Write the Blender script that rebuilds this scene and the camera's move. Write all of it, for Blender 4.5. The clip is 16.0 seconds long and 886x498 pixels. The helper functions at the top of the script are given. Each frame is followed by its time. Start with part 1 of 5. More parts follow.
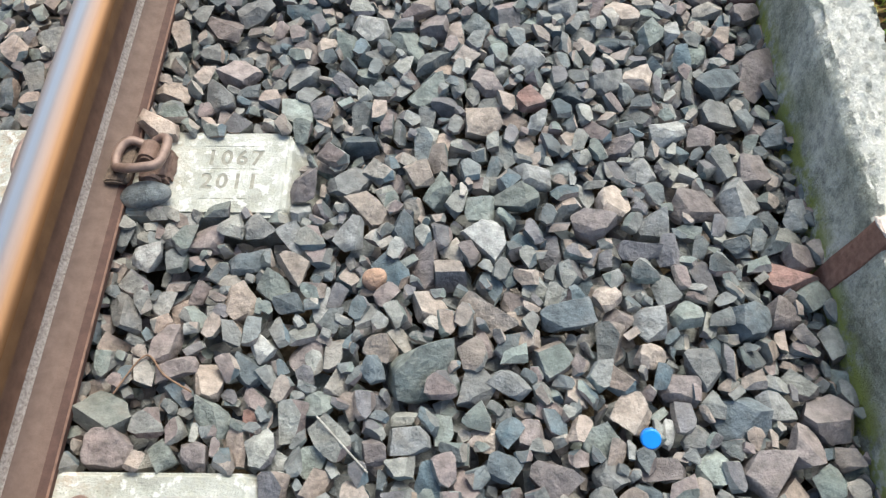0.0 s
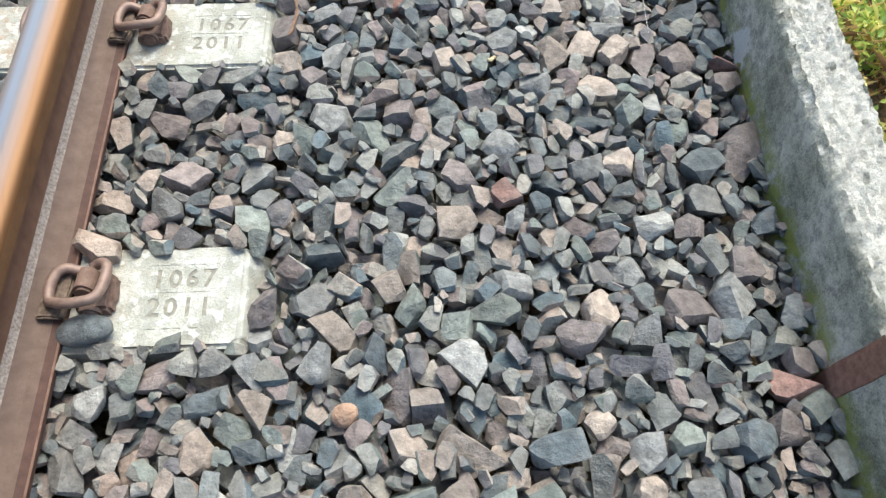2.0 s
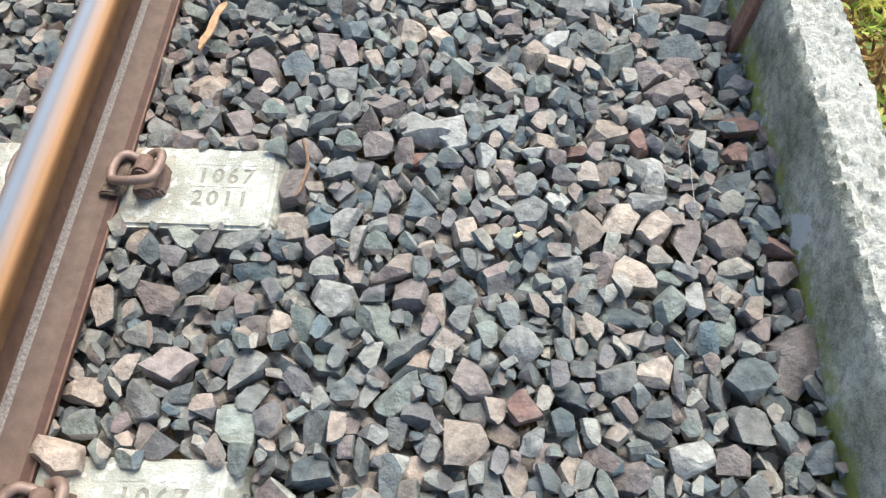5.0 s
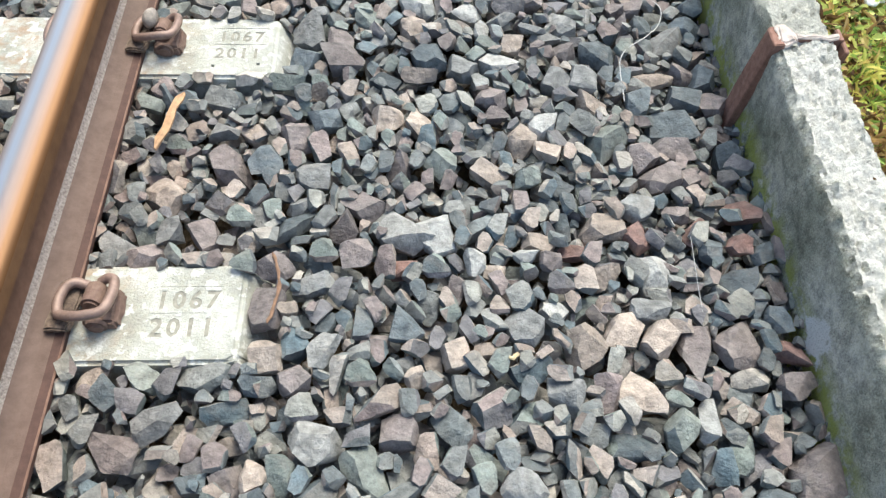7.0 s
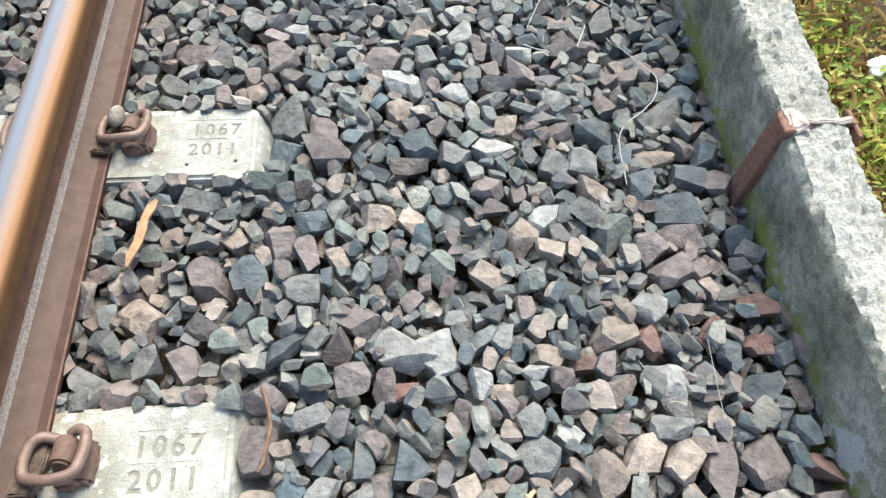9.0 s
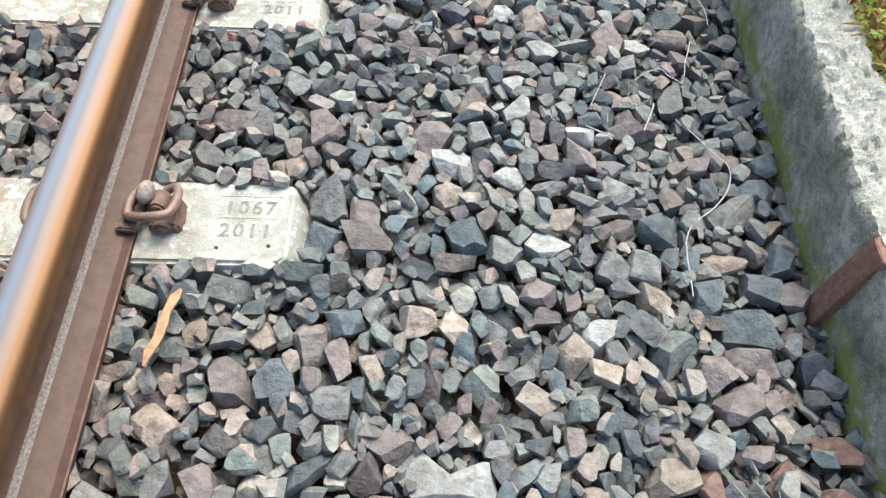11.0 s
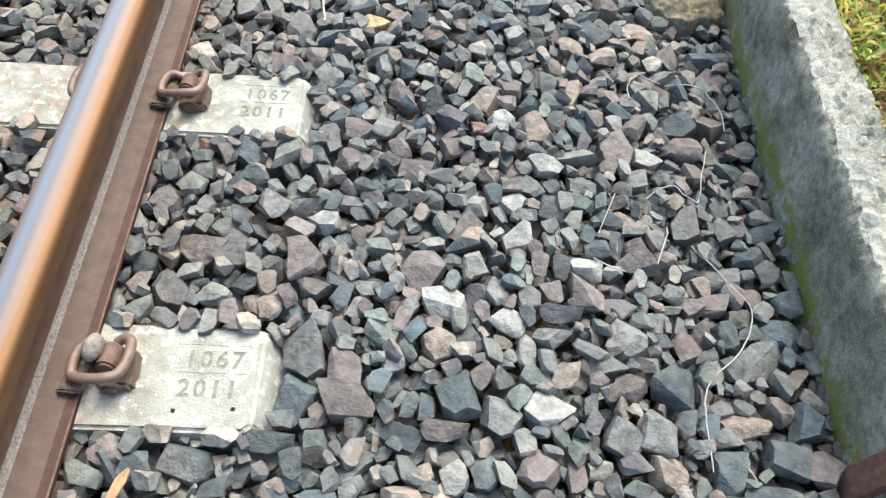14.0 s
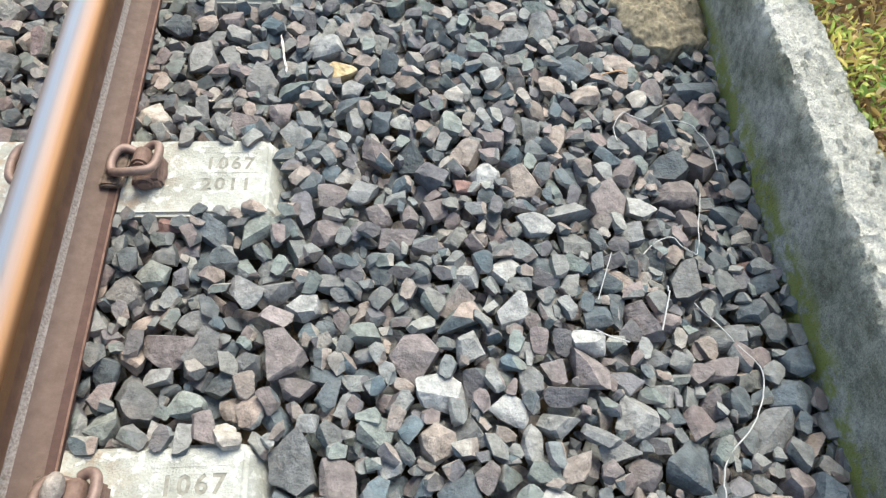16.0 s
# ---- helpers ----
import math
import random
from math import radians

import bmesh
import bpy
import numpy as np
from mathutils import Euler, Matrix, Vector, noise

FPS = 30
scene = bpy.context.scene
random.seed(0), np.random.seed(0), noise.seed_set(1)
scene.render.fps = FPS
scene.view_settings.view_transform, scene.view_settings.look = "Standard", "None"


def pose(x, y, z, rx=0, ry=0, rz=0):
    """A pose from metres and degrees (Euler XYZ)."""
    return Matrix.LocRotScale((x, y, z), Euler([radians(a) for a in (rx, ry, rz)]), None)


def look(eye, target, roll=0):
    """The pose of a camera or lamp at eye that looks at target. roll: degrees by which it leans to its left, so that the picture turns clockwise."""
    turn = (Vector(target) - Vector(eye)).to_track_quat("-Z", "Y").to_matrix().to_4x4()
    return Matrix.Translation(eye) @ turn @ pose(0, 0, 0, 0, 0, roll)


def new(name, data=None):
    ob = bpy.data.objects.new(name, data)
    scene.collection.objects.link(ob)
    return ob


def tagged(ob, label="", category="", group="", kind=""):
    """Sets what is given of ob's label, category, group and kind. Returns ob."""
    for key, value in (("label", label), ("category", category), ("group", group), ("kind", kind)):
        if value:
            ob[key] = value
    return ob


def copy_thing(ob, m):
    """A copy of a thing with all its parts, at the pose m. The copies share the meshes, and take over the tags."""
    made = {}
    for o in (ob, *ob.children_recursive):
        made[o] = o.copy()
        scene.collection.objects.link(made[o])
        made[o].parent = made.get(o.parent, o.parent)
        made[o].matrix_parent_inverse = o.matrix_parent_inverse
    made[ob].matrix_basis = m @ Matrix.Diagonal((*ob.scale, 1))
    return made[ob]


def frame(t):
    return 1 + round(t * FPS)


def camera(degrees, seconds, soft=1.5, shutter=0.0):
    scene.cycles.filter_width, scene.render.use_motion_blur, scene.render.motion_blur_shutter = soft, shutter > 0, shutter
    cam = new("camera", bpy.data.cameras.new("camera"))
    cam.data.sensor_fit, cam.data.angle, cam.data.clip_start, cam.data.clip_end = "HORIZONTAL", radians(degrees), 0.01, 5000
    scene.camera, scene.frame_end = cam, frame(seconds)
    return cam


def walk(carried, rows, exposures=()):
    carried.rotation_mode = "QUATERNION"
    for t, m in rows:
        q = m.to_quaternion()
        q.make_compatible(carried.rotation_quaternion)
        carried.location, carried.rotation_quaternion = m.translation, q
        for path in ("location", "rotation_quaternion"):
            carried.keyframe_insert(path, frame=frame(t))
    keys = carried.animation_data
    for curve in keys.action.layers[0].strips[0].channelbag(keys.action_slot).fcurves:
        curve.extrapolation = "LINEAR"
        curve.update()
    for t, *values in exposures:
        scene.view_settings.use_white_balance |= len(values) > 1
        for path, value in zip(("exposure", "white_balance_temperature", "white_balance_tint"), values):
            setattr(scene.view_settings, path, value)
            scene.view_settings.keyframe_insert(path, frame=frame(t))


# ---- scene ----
cam = camera(66.4, 16.0, soft=1.35)
PATH = [
    (0, (0.571, -0.705, 0.996), (0.584, 0.238, -0.768), 1.4),
    (0.5, (0.57, -0.646, 0.988), (0.658, 0.299, -0.772), 4.5),
    (1, (0.572, -0.596, 0.996), (0.664, 0.349, -0.764), 3.1),
    (1.5, (0.575, -0.546, 0.996), (0.685, 0.394, -0.766), 3.9),
    (2, (0.577, -0.491, 0.996), (0.663, 0.458, -0.762), 2.7),
    (2.5, (0.583, -0.43, 0.995), (0.623, 0.517, -0.765), 0.6),
    (3, (0.589, -0.377, 1.001), (0.585, 0.592, -0.749), -0.0),
    (3.5, (0.589, -0.323, 1.008), (0.574, 0.654, -0.737), 1.8),
    (4, (0.601, -0.269, 1.014), (0.582, 0.729, -0.719), 2.4),
    (4.2, (0.602, -0.245, 1.016), (0.602, 0.759, -0.714), 3.0),
    (6.3, (0.586, -0.031, 1.024), (0.623, 0.991, -0.695), 2.7),
    (6.5, (0.584, -0.006, 1.021), (0.633, 1.026, -0.692), 2.8),
    (7, (0.581, 0.059, 1.022), (0.668, 1.09, -0.69), 3.9),
    (7.5, (0.573, 0.116, 1.035), (0.662, 1.163, -0.666), 3.4),
    (8, (0.565, 0.168, 1.038), (0.689, 1.225, -0.655), 4.4),
    (8.5, (0.558, 0.217, 1.042), (0.698, 1.271, -0.652), 4.6),
    (9, (0.552, 0.265, 1.04), (0.704, 1.311, -0.658), 4.6),
    (9.2, (0.552, 0.285, 1.041), (0.7, 1.329, -0.659), 4.4),
    (11.3, (0.531, 0.518, 1.041), (0.581, 1.572, -0.658), 4.5),
    (11.5, (0.536, 0.541, 1.043), (0.576, 1.592, -0.659), 4.6),
    (12, (0.541, 0.589, 1.049), (0.56, 1.654, -0.644), 4.8),
    (12.5, (0.539, 0.632, 1.055), (0.567, 1.706, -0.632), 5.1),
    (13, (0.541, 0.672, 1.057), (0.572, 1.735, -0.637), 4.9),
    (13.5, (0.537, 0.714, 1.054), (0.588, 1.774, -0.641), 5.8),
    (14, (0.53, 0.767, 1.05), (0.619, 1.848, -0.63), 6.5),
    (14.5, (0.519, 0.816, 1.043), (0.65, 1.884, -0.643), 7.3),
    (15, (0.507, 0.863, 1.053), (0.626, 1.91, -0.647), 6.0),
    (15.5, (0.498, 0.913, 1.059), (0.631, 1.97, -0.633), 5.8),
    (16, (0.497, 0.961, 1.054), (0.68, 2.002, -0.643), 7.5),
]
walk(cam, [(t, look(eye, target, roll)) for t, eye, target, roll in PATH], exposures=[(0, 2.03, 6400, 2), (7, 2.17, 6400, 2), (16, 2.12, 6400, 2)])

import itertools

# ---- world, sun, exposure ----
SUN_EL, SUN_AZ = 58.0, 25.0          # degrees; azimuth clockwise from +y
world = bpy.data.worlds.new("world")
scene.world = world
world.use_nodes = True
wn = world.node_tree.nodes
sky = wn.new("ShaderNodeTexSky")
sky.sky_type = "NISHITA"
sky.sun_disc = False
sky.sun_elevation, sky.sun_rotation = radians(SUN_EL), radians(SUN_AZ)
sky.dust_density = 3.0
world.node_tree.links.new(sky.outputs[0], wn["Background"].inputs[0])
wn["Background"].inputs[1].default_value = 0.062
sun = new("sun", bpy.data.lights.new("sun", "SUN"))
sun.data.energy, sun.data.angle, sun.data.color = 1.1, radians(36.0), (1.0, 0.94, 0.86)
sun.matrix_world = look((4 * math.sin(radians(SUN_AZ)) * math.cos(radians(SUN_EL)),
                         4 * math.cos(radians(SUN_AZ)) * math.cos(radians(SUN_EL)),
                         4 * math.sin(radians(SUN_EL))), (0, 0, 0))


# ---- materials ----
def material(name, rough=0.8, metal=0.0):
    m = bpy.data.materials.new(name)
    m.use_nodes = True
    b = m.node_tree.nodes["Principled BSDF"]
    b.inputs["Roughness"].default_value, b.inputs["Metallic"].default_value = rough, metal
    return m, m.node_tree.nodes, m.node_tree.links, b


def noise_of(n, l, vec, scale, detail=4.0, rough=0.55):
    t = n.new("ShaderNodeTexNoise")
    t.inputs["Scale"].default_value, t.inputs["Detail"].default_value = scale, detail
    t.inputs["Roughness"].default_value = rough
    l.new(vec, t.inputs["Vector"])
    return t.outputs["Fac"]


def ramp_of(n, l, fac, stops, constant=False):
    r = n.new("ShaderNodeValToRGB")
    if constant:
        r.color_ramp.interpolation = "CONSTANT"
    e = r.color_ramp.elements
    while len(e) < len(stops):
        e.new(0.5)
    for k, (p, c) in enumerate(stops):
        e[k].position = p
        e[k].color = (*c, 1) if len(c) == 3 else c
    l.new(fac, r.inputs[0])
    return r.outputs[0]


def mixed(n, l, kind, fac, a, b):
    x = n.new("ShaderNodeMix")
    x.data_type, x.blend_type = "RGBA", kind
    for s, v in ((x.inputs[0], fac), (x.inputs[6], a), (x.inputs[7], b)):
        if isinstance(v, (int, float)):
            s.default_value = v
        elif isinstance(v, tuple):
            s.default_value = (*v, 1)
        else:
            l.new(v, s)
    return x.outputs[2]


def maths(n, l, op, a, b=0.0, clamp=False):
    x = n.new("ShaderNodeMath")
    x.operation, x.use_clamp = op, clamp
    for s, v in zip(x.inputs, (a, b)):
        if isinstance(v, (int, float)):
            s.default_value = v
        else:
            l.new(v, s)
    return x.outputs[0]


def bumped(n, l, b, height, strength, distance):
    x = n.new("ShaderNodeBump")
    x.inputs["Strength"].default_value, x.inputs["Distance"].default_value = strength, distance
    l.new(height, x.inputs["Height"])
    if b.inputs["Normal"].links:
        l.new(b.inputs["Normal"].links[0].from_socket, x.inputs["Normal"])
    l.new(x.outputs[0], b.inputs["Normal"])


def grey(v):
    return (v, v, v)


STONE_TONES = [(0.0, (0.150, 0.166, 0.166)), (0.09, (0.225, 0.228, 0.215)), (0.18, (0.085, 0.102, 0.110)),
               (0.28, (0.270, 0.268, 0.240)), (0.37, (0.165, 0.172, 0.166)), (0.46, (0.285, 0.238, 0.206)),
               (0.54, (0.165, 0.192, 0.176)), (0.63, (0.200, 0.160, 0.152)), (0.72, (0.320, 0.292, 0.256)),
               (0.79, (0.135, 0.130, 0.138)), (0.88, (0.290, 0.232, 0.196)), (0.93, (0.090, 0.124, 0.142))]


def stone_material(name, source, tones):
    """Crushed stone: one tone a stone, clouded, a little paler on worn edges, browned by rail dust beside the rail."""
    m, n, l, b = material(name, 0.78)
    pos = n.new("ShaderNodeNewGeometry")
    if source == "island":
        rand = pos.outputs["Random Per Island"]
    else:
        rand = n.new("ShaderNodeObjectInfo").outputs["Random"]
    base = ramp_of(n, l, rand, tones, constant=True)
    p = pos.outputs["Position"]
    again = n.new("ShaderNodeTexWhiteNoise")
    again.noise_dimensions = "1D"
    l.new(maths(n, l, "MULTIPLY", rand, 91.7), again.inputs["W"])
    bright = maths(n, l, "ADD", maths(n, l, "MULTIPLY", again.outputs["Value"], 0.55), 0.70)
    base = mixed(n, l, "MULTIPLY", 1.0, base, bright)
    cloud = noise_of(n, l, p, 55.0, 5)
    base = mixed(n, l, "MULTIPLY", 1.0, base, ramp_of(n, l, cloud, [(0.32, grey(0.62)), (0.68, grey(1.22))]))
    stain = ramp_of(n, l, noise_of(n, l, p, 24.0, 4), [(0.56, grey(0)), (0.76, grey(0.32))])
    base = mixed(n, l, "MIX", stain, base, (0.27, 0.225, 0.185))
    fine = noise_of(n, l, p, 300.0, 5, 0.75)
    base = mixed(n, l, "OVERLAY", 0.42, base, ramp_of(n, l, fine, [(0.30, grey(0.25)), (0.72, grey(0.75))]))
    chips = ramp_of(n, l, pos.outputs["Pointiness"], [(0.52, grey(0)), (0.64, grey(0.22))])
    base = mixed(n, l, "MIX", chips, base, (0.44, 0.42, 0.39))
    xyz = n.new("ShaderNodeSeparateXYZ")
    l.new(p, xyz.inputs[0])
    beside = maths(n, l, "MULTIPLY", maths(n, l, "SUBTRACT", 0.34, xyz.outputs[0]), 2.2, True)
    dust = maths(n, l, "MULTIPLY", beside, ramp_of(n, l, noise_of(n, l, p, 9.0, 4), [(0.35, grey(0.10)), (0.65, grey(0.55))]))
    base = mixed(n, l, "MIX", dust, base, mixed(n, l, "MULTIPLY", 1.0, base, (1.12, 0.86, 0.72)))
    l.new(base, b.inputs["Base Color"])
    bumped(n, l, b, noise_of(n, l, p, 60.0, 5, 0.55), 0.8, 0.009)
    bumped(n, l, b, noise_of(n, l, p, 190.0, 5, 0.65), 0.8, 0.0028)
    b.inputs["Specular IOR Level"].default_value = 0.35
    return m


M_STONE = stone_material("crushed_stone", "object", STONE_TONES)
M_STONES = stone_material("crushed_stone_bed", "island", STONE_TONES)


def own_tone(name, colour):
    return stone_material(name, "object", [(0.0, colour), (0.5, tuple(v * 0.9 for v in colour))])


M_TAN = own_tone("tan_stone", (0.390, 0.322, 0.270))
M_PURPLE = own_tone("purple_stone", (0.235, 0.198, 0.188))
M_GREEN = own_tone("green_stone", (0.220, 0.242, 0.218))
M_DARK = own_tone("dark_stone", (0.125, 0.148, 0.160))
M_PALE = own_tone("pale_stone", (0.58, 0.53, 0.46))
M_LIGHT = own_tone("light_stone", (0.345, 0.340, 0.320))
M_MID = own_tone("grey_stone", (0.235, 0.236, 0.228))
M_RED = own_tone("red_stone", (0.270, 0.160, 0.135))
M_EGG = stone_material("brown_pebble_stone", "object", [(0.0, (0.50, 0.31, 0.21)), (0.5, (0.50, 0.31, 0.21))])
M_BEIGE = own_tone("beige_stone", (0.46, 0.41, 0.36))
M_YELLOW = stone_material("yellow_stone", "object", [(0.0, (0.62, 0.47, 0.24)), (0.5, (0.6, 0.46, 0.25))])


def soil_material():
    m, n, l, b = material("dark_soil", 0.95)
    p = n.new("ShaderNodeNewGeometry").outputs["Position"]
    l.new(ramp_of(n, l, noise_of(n, l, p, 30, 6), [(0.3, (0.060, 0.045, 0.030)), (0.7, (0.19, 0.135, 0.080))]), b.inputs["Base Color"])
    bumped(n, l, b, noise_of(n, l, p, 120, 5), 0.8, 0.01)
    return m


M_SOIL = soil_material()


def sleeper_material():
    m, n, l, b = material("pale_concrete", 0.85)
    p = n.new("ShaderNodeNewGeometry").outputs["Position"]
    c = ramp_of(n, l, noise_of(n, l, p, 14, 6), [(0.34, (0.30, 0.295, 0.250)), (0.5, (0.43, 0.425, 0.375)), (0.66, (0.56, 0.55, 0.50))])
    dirt = ramp_of(n, l, noise_of(n, l, p, 70, 7, 0.65), [(0.46, grey(0)), (0.62, grey(0.55))])
    c = mixed(n, l, "MIX", dirt, c, (0.40, 0.385, 0.31))
    grime = ramp_of(n, l, noise_of(n, l, p, 190, 5, 0.7), [(0.55, grey(0)), (0.70, grey(0.40))])
    c = mixed(n, l, "MIX", grime, c, (0.22, 0.215, 0.175))
    xyz = n.new("ShaderNodeSeparateXYZ")
    l.new(p, xyz.inputs[0])
    rusty = maths(n, l, "MULTIPLY", maths(n, l, "SUBTRACT", 0.15, xyz.outputs[0]), 9.0, True)
    rusty = maths(n, l, "MULTIPLY", rusty, ramp_of(n, l, noise_of(n, l, p, 34, 5, 0.65), [(0.44, grey(0)), (0.66, grey(0.75))]))
    c = mixed(n, l, "MIX", rusty, c, (0.34, 0.215, 0.125))
    scab = ramp_of(n, l, noise_of(n, l, p, 42, 6, 0.6), [(0.54, grey(0)), (0.60, grey(0.75))])
    c = mixed(n, l, "MIX", scab, c, (0.66, 0.65, 0.60))
    l.new(c, b.inputs["Base Color"])
    bumped(n, l, b, noise_of(n, l, p, 42, 6, 0.6), 0.8, 0.006)
    bumped(n, l, b, noise_of(n, l, p, 260, 4, 0.65), 0.8, 0.003)
    return m


M_SLEEPER = sleeper_material()


def wall_material():
    """Old cast concrete: weathered, with moss along its foot and a lime splash."""
    m, n, l, b = material("weathered_concrete", 0.92)
    geo = n.new("ShaderNodeNewGeometry")
    p = geo.outputs["Position"]
    xyz = n.new("ShaderNodeSeparateXYZ")
    l.new(p, xyz.inputs[0])
    big, mid, fine = noise_of(n, l, p, 7, 5), noise_of(n, l, p, 45, 6, 0.65), noise_of(n, l, p, 260, 4, 0.7)
    c = ramp_of(n, l, big, [(0.34, (0.33, 0.33, 0.245)), (0.50, (0.58, 0.57, 0.465)), (0.66, (0.82, 0.80, 0.70))])
    c = mixed(n, l, "MULTIPLY", 0.75, c, ramp_of(n, l, mid, [(0.38, grey(0.46)), (0.58, grey(1.0))]))
    c = mixed(n, l, "OVERLAY", 0.6, c, ramp_of(n, l, fine, [(0.32, grey(0.2)), (0.68, grey(0.8))]))
    # moss near the foot
    low = maths(n, l, "MULTIPLY", maths(n, l, "SUBTRACT", 0.014, xyz.outputs[2]), 22.0, True)
    moss = maths(n, l, "MULTIPLY", low, ramp_of(n, l, noise_of(n, l, p, 22, 6, 0.65), [(0.40, grey(0)), (0.52, grey(1))]), True)
    c = mixed(n, l, "MIX", maths(n, l, "MULTIPLY", moss, 0.85), c, (0.36, 0.38, 0.055))
    # lime splash low on the face
    gap = n.new("ShaderNodeVectorMath")
    gap.operation = "DISTANCE"
    l.new(p, gap.inputs[0])
    gap.inputs[1].default_value = (1.255, 0.50, -0.01)
    near = maths(n, l, "ADD", maths(n, l, "SUBTRACT", 0.045, gap.outputs["Value"]), maths(n, l, "MULTIPLY", maths(n, l, "SUBTRACT", mid, 0.5), 0.12))
    c = mixed(n, l, "MIX", maths(n, l, "MULTIPLY", near, 70.0, True), c, (0.80, 0.80, 0.78))
    # the broken top: upward faces paler, most on the stretch before the second post
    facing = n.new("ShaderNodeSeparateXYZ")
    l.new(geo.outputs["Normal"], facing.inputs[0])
    # worn follows only how far the surface faces up
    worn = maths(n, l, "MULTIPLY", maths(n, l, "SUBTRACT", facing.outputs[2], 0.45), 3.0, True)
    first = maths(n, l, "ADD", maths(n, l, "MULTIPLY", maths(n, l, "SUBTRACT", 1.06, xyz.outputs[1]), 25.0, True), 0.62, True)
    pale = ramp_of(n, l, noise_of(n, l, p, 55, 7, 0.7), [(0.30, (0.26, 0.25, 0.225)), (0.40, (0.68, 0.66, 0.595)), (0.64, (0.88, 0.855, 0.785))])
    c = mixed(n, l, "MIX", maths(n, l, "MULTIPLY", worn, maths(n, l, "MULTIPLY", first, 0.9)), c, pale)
    l.new(c, b.inputs["Base Color"])
    bumped(n, l, b, mid, 1.0, 0.014)
    bumped(n, l, b, noise_of(n, l, p, 120, 5, 0.65), 1.0, 0.012)
    bumped(n, l, b, fine, 0.9, 0.004)
    return m


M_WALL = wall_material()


def rust_material(name, dark, light, scale, rough=0.75, metal=0.2):
    m, n, l, b = material(name, rough, metal)
    p = n.new("ShaderNodeNewGeometry").outputs["Position"]
    c = ramp_of(n, l, noise_of(n, l, p, scale, 6, 0.65), [(0.30, dark), (0.70, light)])
    l.new(c, b.inputs["Base Color"])
    bumped(n, l, b, noise_of(n, l, p, scale * 6, 5, 0.7), 0.5, 0.0012)
    return m


M_RUST = rust_material("rusted_rail_steel", (0.120, 0.061, 0.038), (0.195, 0.105, 0.068), 30)
M_CLIP = rust_material("rusted_spring_steel", (0.17, 0.108, 0.085), (0.30, 0.205, 0.165), 60, 0.5, 0.2)
M_SHOULDER = rust_material("rusted_cast_iron", (0.115, 0.066, 0.050), (0.23, 0.150, 0.115), 70, 0.85, 0.05)
M_PLATE = rust_material("crusted_brown_plastic", (0.045, 0.028, 0.020), (0.22, 0.16, 0.12), 95, 0.9, 0.0)
M_POST = rust_material("red_oxide_steel", (0.170, 0.080, 0.055), (0.330, 0.180, 0.135), 70, 0.8, 0.1)


def tread_material():
    """The running surface: rust-tinted steel, polished along one band by the wheels."""
    m, n, l, b = material("worn_rail_tread", 0.3, 0.8)
    p = n.new("ShaderNodeNewGeometry").outputs["Position"]
    xyz = n.new("ShaderNodeSeparateXYZ")
    l.new(p, xyz.inputs[0])
    across = maths(n, l, "ADD", xyz.outputs[0], maths(n, l, "MULTIPLY", xyz.outputs[1], 0.0095))
    stretch = n.new("ShaderNodeMapping")
    stretch.inputs["Scale"].default_value = (25, 0.9, 25)
    l.new(p, stretch.inputs["Vector"])
    s = noise_of(n, l, stretch.outputs[0], 4, 3)
    # 0 at the inner edge of the head, 1 at the outer one
    u = maths(n, l, "MULTIPLY", maths(n, l, "ADD", across, 0.036 + 0.035), 14.3)
    u = maths(n, l, "ADD", u, maths(n, l, "MULTIPLY", maths(n, l, "SUBTRACT", s, 0.5), 0.10))
    c = ramp_of(n, l, u, [(0.0, (0.34, 0.25, 0.21)), (0.18, (0.42, 0.34, 0.31)), (0.30, (0.47, 0.47, 0.48)), (0.40, (0.47, 0.46, 0.46)), (0.52, (0.39, 0.31, 0.275)), (0.72, (0.30, 0.205, 0.160)), (0.84, (0.21, 0.120, 0.065)), (1.0, (0.18, 0.090, 0.040))])
    l.new(c, b.inputs["Base Color"])
    l.new(ramp_of(n, l, u, [(0.0, grey(0.48)), (0.22, grey(0.40)), (0.34, grey(0.28)), (0.46, grey(0.32)), (0.60, grey(0.50)), (1.0, grey(0.68))]), b.inputs["Roughness"])
    return m


M_TREAD = tread_material()
M_DUST = rust_material("dust_on_rust", (0.150, 0.112, 0.094), (0.46, 0.395, 0.350), 220, 0.9, 0.0)
M_FOOT = rust_material("grey_brown_rust", (0.095, 0.058, 0.044), (0.150, 0.097, 0.076), 40, 0.7, 0.15)
M_FOOT_LOW = rust_material("dark_red_rust", (0.056, 0.027, 0.020), (0.096, 0.048, 0.036), 40, 0.75, 0.15)
M_LIP = rust_material("paler_orange_rust", (0.12, 0.060, 0.040), (0.24, 0.135, 0.095), 60, 0.7, 0.1)
M_SIDE = rust_material("orange_rust_head_side", (0.115, 0.055, 0.024), (0.180, 0.092, 0.042), 24, 0.6, 0.3)


def plain(name, colour, rough=0.6, scale=90, spread=0.25):
    m, n, l, b = material(name, rough)
    p = n.new("ShaderNodeNewGeometry").outputs["Position"]
    lo, hi = tuple(v * (1 - spread) for v in colour), tuple(min(1, v * (1 + spread)) for v in colour)
    l.new(ramp_of(n, l, noise_of(n, l, p, scale, 4), [(0.3, lo), (0.7, hi)]), b.inputs["Base Color"])
    bumped(n, l, b, noise_of(n, l, p, scale * 4, 3), 0.3, 0.001)
    return m


